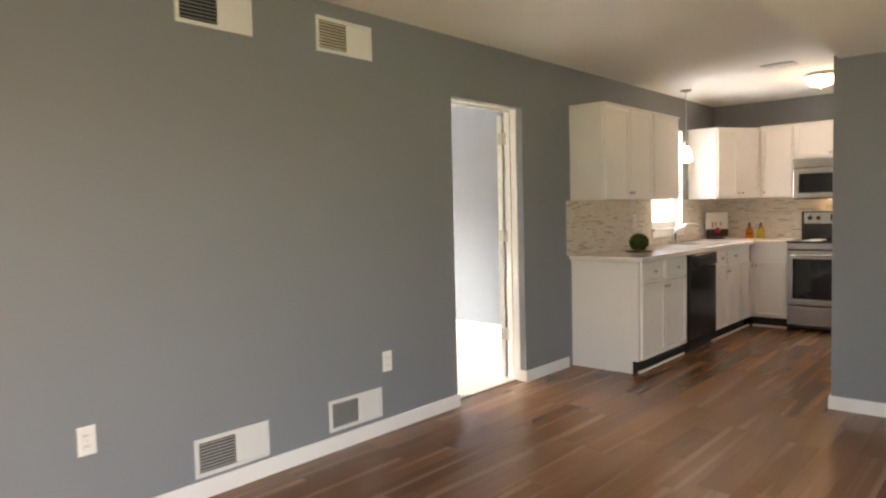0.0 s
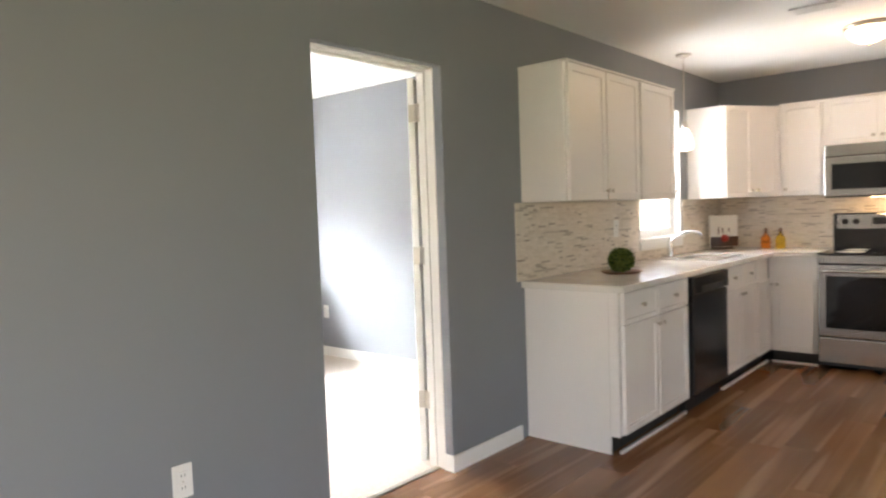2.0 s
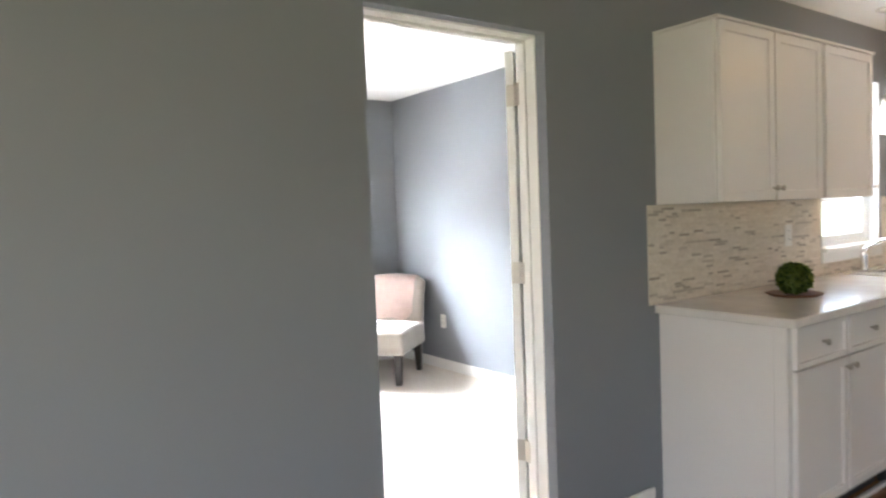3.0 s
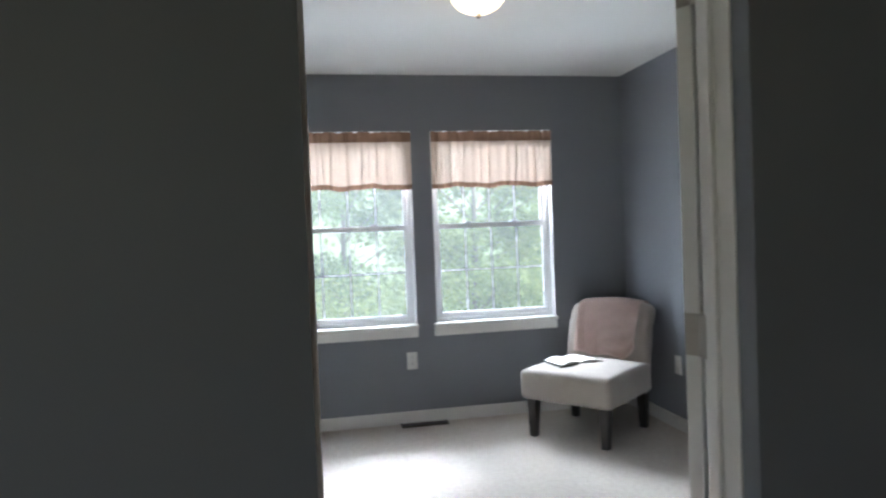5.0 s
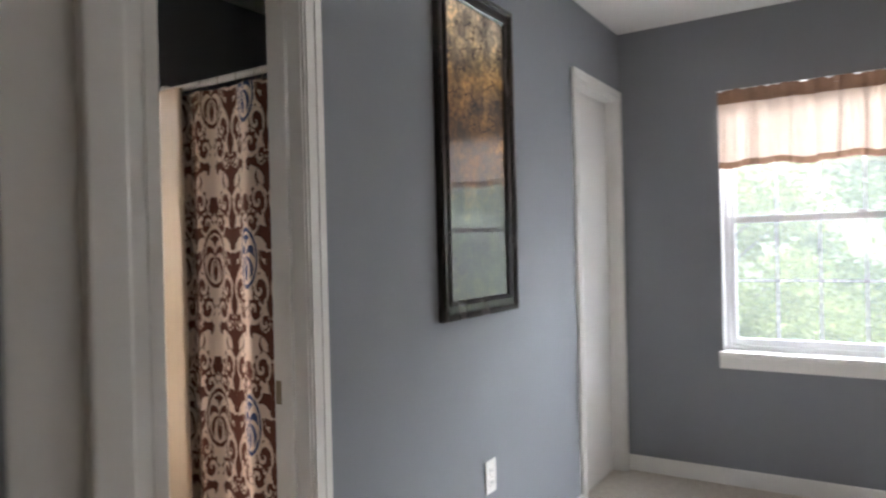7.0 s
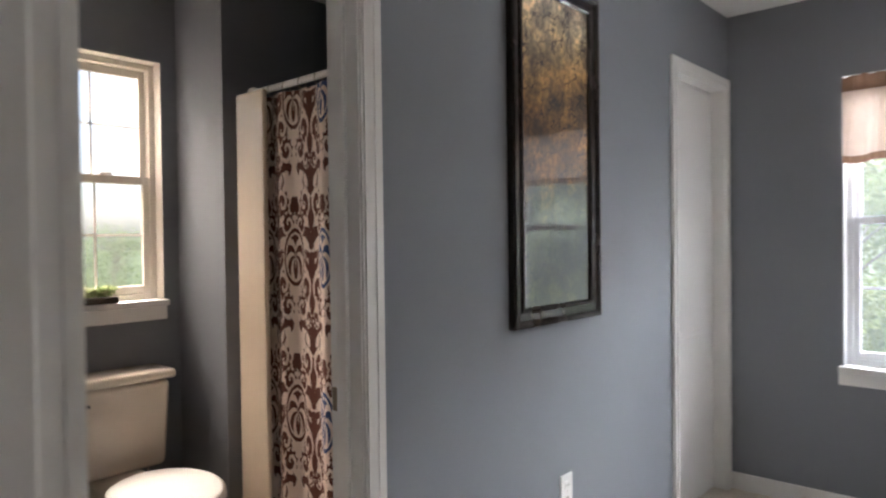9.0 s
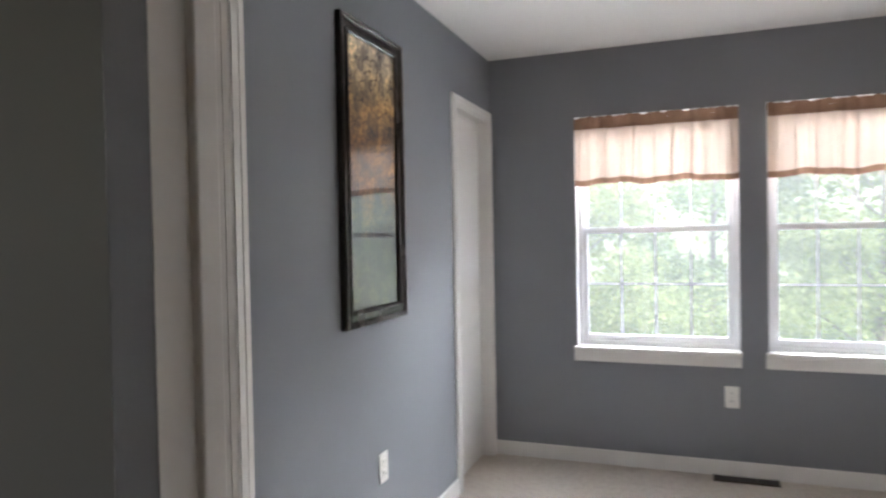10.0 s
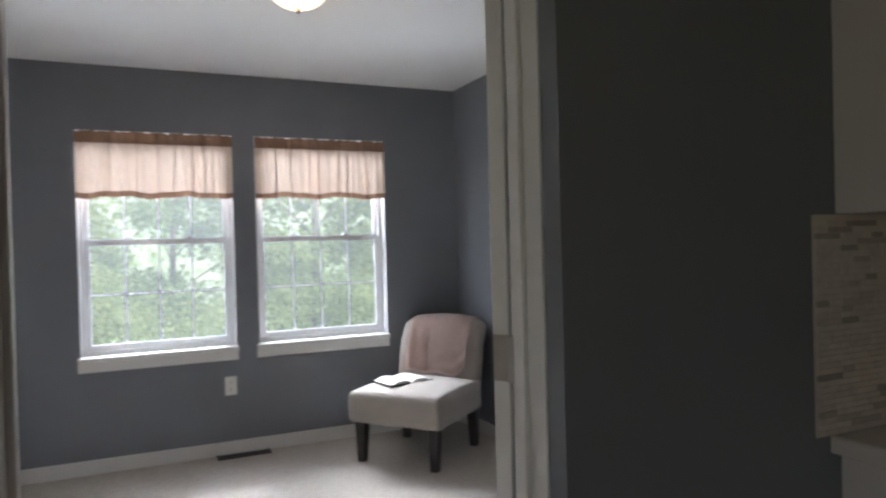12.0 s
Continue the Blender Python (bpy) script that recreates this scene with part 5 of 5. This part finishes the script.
for i in range(5):
    part("label_line", boxes((-0.10, -0.03, -0.1885, -0.1865, 0.655 + i * 0.009, 0.658 + i * 0.009)), INK, toilet)

vanity = thing("bathroom_vanity", "dark wood vanity with a white top", "vanity", pose(-1.876, T, 0.004))
part("cabinet_body", rounded(boxes((-0.535, -0.02, 0.001, 0.48, 0.08, 0.79)), 0.004), ESPRESSO, vanity)
part("toe_base", boxes((-0.53, -0.04, 0.002, 0.43, 0, 0.079)), ESPRESSO, vanity)
part("top", rounded(boxes((-0.54, 0.0, 0.001, 0.50, 0.792, 0.825)), 0.006), PORCELAIN, vanity)

surround = thing("shower_surround", "cream moulded shower surround with a wide front flange", "shower")
bm = bmesh.new()
box(bm, -1.93, -1.89, 1.485, 2.32, 0.0, 1.90)
box(bm, -1.89, -0.81, 2.29, 2.325, 0.0, 1.90)
part("panel", bm, SHOWER, surround)
part("flange", rounded(boxes((-1.925, -1.725, 1.46, 1.483, 0.0, 1.912)), 0.010, 3), SHOWER, surround)
part("tub_apron", rounded(boxes((-1.889, -0.81, 1.54, 1.60, 0.0, 0.42)), 0.015, 3), SHOWER, surround)
rod = thing("curtain_rod", "white shower curtain rod across the alcove", "rod")
part("tube", tube(bmesh.new(), (-1.86, 1.51, 1.918), (-0.806, 1.51, 1.918), 0.013), PLASTIC, rod, smooth=True)
part("end_cup", tube(bmesh.new(), (-1.872, 1.51, 1.918), (-1.858, 1.51, 1.918), 0.024), PLASTIC, rod, smooth=True)

sc = thing("shower_curtain", "brown and blue damask shower curtain hanging in folds", "curtain")
bm = bmesh.new()
uvl = bm.loops.layers.uv.new("UVMap")
nx, nz = 220, 30
xs0, xs1 = -1.78, -0.83
grid, us = [], []
u = 0.0
prev = None
for i in range(nx + 1):
    x = xs0 + (xs1 - xs0) * i / nx
    y = 1.508 + 0.014 * math.sin(x * 24 + 0.6) + 0.008 * math.sin(x * 47 + 1)
    if prev:
        u += math.hypot(x - prev[0], y - prev[1])
    us.append(u)
    prev = (x, y)
for j in range(nz + 1):
    z = 0.12 + (1.888 - 0.12) * j / nz
    row = []
    for i in range(nx + 1):
        x = xs0 + (xs1 - xs0) * i / nx
        k = 0.7 + 0.3 * (1 - j / nz)
        row.append(bm.verts.new((x, 1.508 + k * (0.014 * math.sin(x * 24 + 0.6) + 0.008 * math.sin(x * 47 + 1)), z)))
    grid.append(row)
for j in range(nz):
    for i in range(nx):
        f = bm.faces.new((grid[j][i], grid[j][i + 1], grid[j + 1][i + 1], grid[j + 1][i]))
        for loop, (a, b) in zip(f.loops, ((i, j), (i + 1, j), (i + 1, j + 1), (i, j + 1))):
            loop[uvl].uv = (us[a], 0.12 + 1.775 * b / nz)
part("cloth", bm, DAMASK, sc, smooth=True)
for i in range(9):
    x = xs0 + 0.04 + i * 0.1
    ring = part("ring", sweep([(x, 1.51 + 0.019 * math.sin(a * math.pi / 6), 1.909 + 0.022 * math.cos(a * math.pi / 6)) for a in range(13)], 0.002, 6), NICKEL, sc)

planter = thing("succulent_planter", "small brown tray of succulents on the bathroom window sill", "plant", pose(BWX + 0.005, 1.055, 1.06, 0, 0, 90))
part("tray", rounded(boxes((-0.11, 0.11, -0.045, 0.025, 0, 0.028)), 0.004), BRONZE, planter)
rng = random.Random(4)
for i in range(9):
    cx, cy = -0.092 + i * 0.023, rng.uniform(-0.03, 0.01)
    s = new("succulent", leaf_mesh("succulent", leaf_cloud((cx, cy, 0.045 + rng.uniform(0, 0.012)), (0.022, 0.022, 0.020), 60, 0.014, 20 + i, 0.3), SUCCULENT))
    s.parent = planter

# ---- outside ----
setting("ground", boxes((-400, 400, 5.0, 900, -3.4, -3.0), (-400, -3.2, -400, 5.0, -3.4, -3.0)), GRASS, "mown lawn sloping to the woods", "ground")


def tree(x, y, base, height, spread, seed, material, count):
    rng = np.random.RandomState(seed)
    t = thing("tree", "tall leafy broadleaf tree at the edge of the woods", "tree", pose(x, y, base), group="woods behind the house")
    bm = bmesh.new()
    lean = rng.uniform(-0.3, 0.3)
    pts = [Vector((lean * (k / 5) ** 2, 0.15 * math.sin(k + seed), height * 0.86 * k / 5)) for k in range(6)]
    for k in range(5):
        tube(bm, pts[k], pts[k + 1], 0.13 * (1 - k / 6), 0.13 * (1 - (k + 1) / 6), 9)
    part("trunk", bm, BARK, t)
    verts = []
    limbs = bmesh.new()
    for k in range(30):
        a = rng.uniform(0, 6.28)
        h = height * rng.uniform(0.22, 0.98)
        r = spread * (1.05 - 0.6 * abs(h / height - 0.5)) * rng.uniform(0.35, 0.95)
        end = Vector((math.cos(a) * r, math.sin(a) * r, h))
        tube(limbs, (lean * 0.4, 0, max(0.8, h - 1.4)), end, 0.03, 0.010, 6)
        verts.append(leaf_cloud(tuple(end), (rng.uniform(0.7, 1.5), rng.uniform(0.7, 1.5), rng.uniform(0.5, 1.0)), count, 0.065, seed * 31 + k, 0.15))
    part("limb", limbs, BARK, t)
    crown = new("crown", leaf_mesh("crown", np.concatenate(verts), material))
    crown.parent = t
    return t


k = 0
for x, y, h, s in ((-6.5, 17.5, 10.5, 2.8), (-2.6, 15.6, 9.6, 2.6), (0.9, 18.2, 11.0, 2.9), (4.2, 16.0, 10.0, 2.7), (7.8, 18.4, 11.0, 2.9), (11.8, 16.6, 10.5, 2.9), (-11.0, 18.6, 11.0, 3.0)):
    tree(x, y, -3.0, h, s, 11 + k, (LEAF, LEAF2)[k % 2], 900)
    k += 1
woods = []
for i in range(90):
    rng = np.random.RandomState(400 + i)
    woods.append(leaf_cloud((rng.uniform(-26, 30), rng.uniform(21, 27), rng.uniform(-2.5, 9.5)), (2.8, 1.6, 1.9), 620, 0.15, 500 + i, 0.1))
far = new("far_woods", leaf_mesh("far_woods", np.concatenate(woods), LEAF2))
tagged(far, "dense green summer woods behind the house", "woods", kind="stuff")
under = []
for i in range(80):
    rng = np.random.RandomState(800 + i)
    under.append(leaf_cloud((rng.uniform(-15, 17), rng.uniform(13.0, 16.0), rng.uniform(-2.9, 0.2)), (1.5, 0.9, 0.9), 520, 0.07, 900 + i, 0.2))
bush = new("undergrowth", leaf_mesh("undergrowth", np.concatenate(under), LEAF2))
tagged(bush, "bright green bushes along the edge of the woods", "bushes", kind="stuff")

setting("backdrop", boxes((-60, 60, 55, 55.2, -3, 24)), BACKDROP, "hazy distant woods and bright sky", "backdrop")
house = thing("neighbour_house", "grey sided house with a deck and dark gabled roof", "house", pose(-34, 0.8, -3.0))
part("wall", boxes((-4, 4, -5, 5, 0, 3.6)), SIDING, house)
bm = bmesh.new()
pr = [(-4.4, -5.3, 3.6), (4.4, -5.3, 3.6), (0, -5.3, 5.6), (-4.4, 5.3, 3.6), (4.4, 5.3, 3.6), (0, 5.3, 5.6)]
v = [bm.verts.new(p) for p in pr]
for f in ((0, 1, 2), (3, 5, 4), (0, 2, 5, 3), (1, 4, 5, 2), (0, 3, 4, 1)):
    bm.faces.new([v[i] for i in f])
part("roof", bm, ROOFING, house)
for yy in (-3.2, 0.0, 3.2):
    part("window", boxes((4.001, 4.05, yy - 0.6, yy + 0.6, 1.2, 2.8)), DARKGLASS, house)
part("deck", boxes((4.06, 6.4, -4, 1, 1.0, 1.15)), SIDING, house)
for yy in (-4, -2.75, -1.5, -0.25, 1):
    part("deck_post", boxes((6.2, 6.32, yy - 0.06, yy + 0.06, 0, 2.1)), SIDING, house)
part("deck_rail", boxes((6.22, 6.30, -4, 1, 1.95, 2.03)), SIDING, house)
for i, (x, y) in enumerate(((-40, 14.0), (-43, 17.5))):
    tree(x, y, -3.0, 5.0, 1.8, 70 + i, LEAF, 200)

# ---- mosaic backsplash ----
splash = setting("backsplash", boxes((1.405, KWIN[0] - 0.02, -0.004, -0.0005, 0.913, 1.364), (KWIN[0] - 0.02, KWIN[1] + 0.03, -0.004, -0.0005, 0.913, 0.985), (KWIN[1] + 0.03, KX1 - 0.005, -0.004, -0.0005, 0.913, 1.364),
                                     (KX1 - 0.004, KX1 - 0.0005, KY + 0.01, -0.0045, 0.913, 1.364)), GROUT, "mosaic backsplash of small beige and grey stone strips", "backsplash")
rng = random.Random(21)
TH = 0.0125
lengths = [0.038, 0.055, 0.075, 0.098]
tile_data = []
for L in lengths:
    tile_data.append(mesh_of("tile", boxes((0, L - 0.0016, -0.0032, 0, 0, TH - 0.0010)), TILE))
made = 0
tv, tf = [], []


def slab8(x0, x1, y0, y1, z0, z1):
    n = len(tv)
    tv.extend([(x0, y0, z0), (x1, y0, z0), (x1, y1, z0), (x0, y1, z0), (x0, y0, z1), (x1, y0, z1), (x1, y1, z1), (x0, y1, z1)])
    tf.extend([(n, n + 1, n + 5, n + 4), (n + 1, n + 2, n + 6, n + 5), (n + 2, n + 3, n + 7, n + 6), (n + 3, n, n + 4, n + 7), (n + 4, n + 5, n + 6, n + 7), (n + 3, n + 2, n + 1, n)])


row = 0
z = 0.9145
while z < 1.364 - TH:
    x = 1.407 + rng.uniform(0.0, 0.002)
    while x < KX1 - 0.15:
        q = rng.randrange(4)
        L = lengths[q]
        blocked = KWIN[0] - 0.02 - L < x < KWIN[1] + 0.03 and z > 0.965
        if not blocked:
            if x < 1.70 and made < 300:
                o = new("tile", tile_data[q])
                o.parent = splash
                o.location = (x, -0.0042, z)
                made += 1
            else:
                slab8(x, x + L - 0.0016, -0.0084 + rng.uniform(0, 0.0012), -0.0042, z, z + TH - 0.0010)
        x += L
    y = -0.02
    while y > KY + 0.15:
        L = rng.choice(lengths)
        slab8(KX1 - 0.0084, KX1 - 0.0042, y - L + 0.0016, y, z, z + TH - 0.0010)
        y -= L
    z += TH
    row += 1
tm = bpy.data.meshes.new("tiles")
tm.from_pydata(tv, [], tf)
tm.materials.append(TILE)
o = new("tiles", tm)
o.parent = splash
tagged(o, "rest of the mosaic strips", kind="stuff")

# ---- laminate planks ----
floor = bpy.data.objects["floor"]
rng = random.Random(77)
PWID = 0.165
plank_data = {}


def plank_mesh(L):
    if L not in plank_data:
        bm = boxes((0, L - 0.0007, 0, PWID - 0.0007, -0.011, 0))
        top = [e for e in bm.edges if all(v.co.z > -1e-4 for v in e.verts)]
        bmesh.ops.bevel(bm, geom=top, offset=0.0006, segments=1, affect="EDGES")
        plank_data[L] = mesh_of("plank", bm, PLANK)
    return plank_data[L]


near = 0
rest_v, rest_f = [], []
y = -4.18
while y < 0.085:
    wid = min(PWID, 0.098 - y)
    x = -5.8 - rng.uniform(0, 0.8)
    while x < KX1:
        L = rng.choice((0.55, 0.8, 1.05, 1.22))
        x0, x1 = max(x, -5.8), min(x + L, KX1 if y > -2.1 else 1.46)
        if x1 > x0:
            if near < 300 and x0 > -3.0 and x1 < 4.2 and y > -2.6 and y < -PWID and x1 - x0 > L - 1e-6:
                o = new("plank", plank_mesh(L))
                o.parent = floor
                o.location = (x, y, 0)
                near += 1
            else:
                n = len(rest_v)
                a, b, c, d = x0, x1 - 0.0007, y, y + wid - 0.0007
                rest_v += [(a, c, -0.011), (b, c, -0.011), (b, d, -0.011), (a, d, -0.011), (a, c, 0), (b, c, 0), (b, d, 0), (a, d, 0)]
                rest_f += [(n + 4, n + 5, n + 6, n + 7), (n, n + 1, n + 5, n + 4), (n + 1, n + 2, n + 6, n + 5), (n + 2, n + 3, n + 7, n + 6), (n + 3, n, n + 4, n + 7)]
        x += L
    y += PWID
me = bpy.data.meshes.new("planks")
me.from_pydata(rest_v, [], rest_f)
me.materials.append(PLANK)
o = new("planks", me)
o.parent = floor
tagged(o, "rest of the walnut planks", kind="stuff")
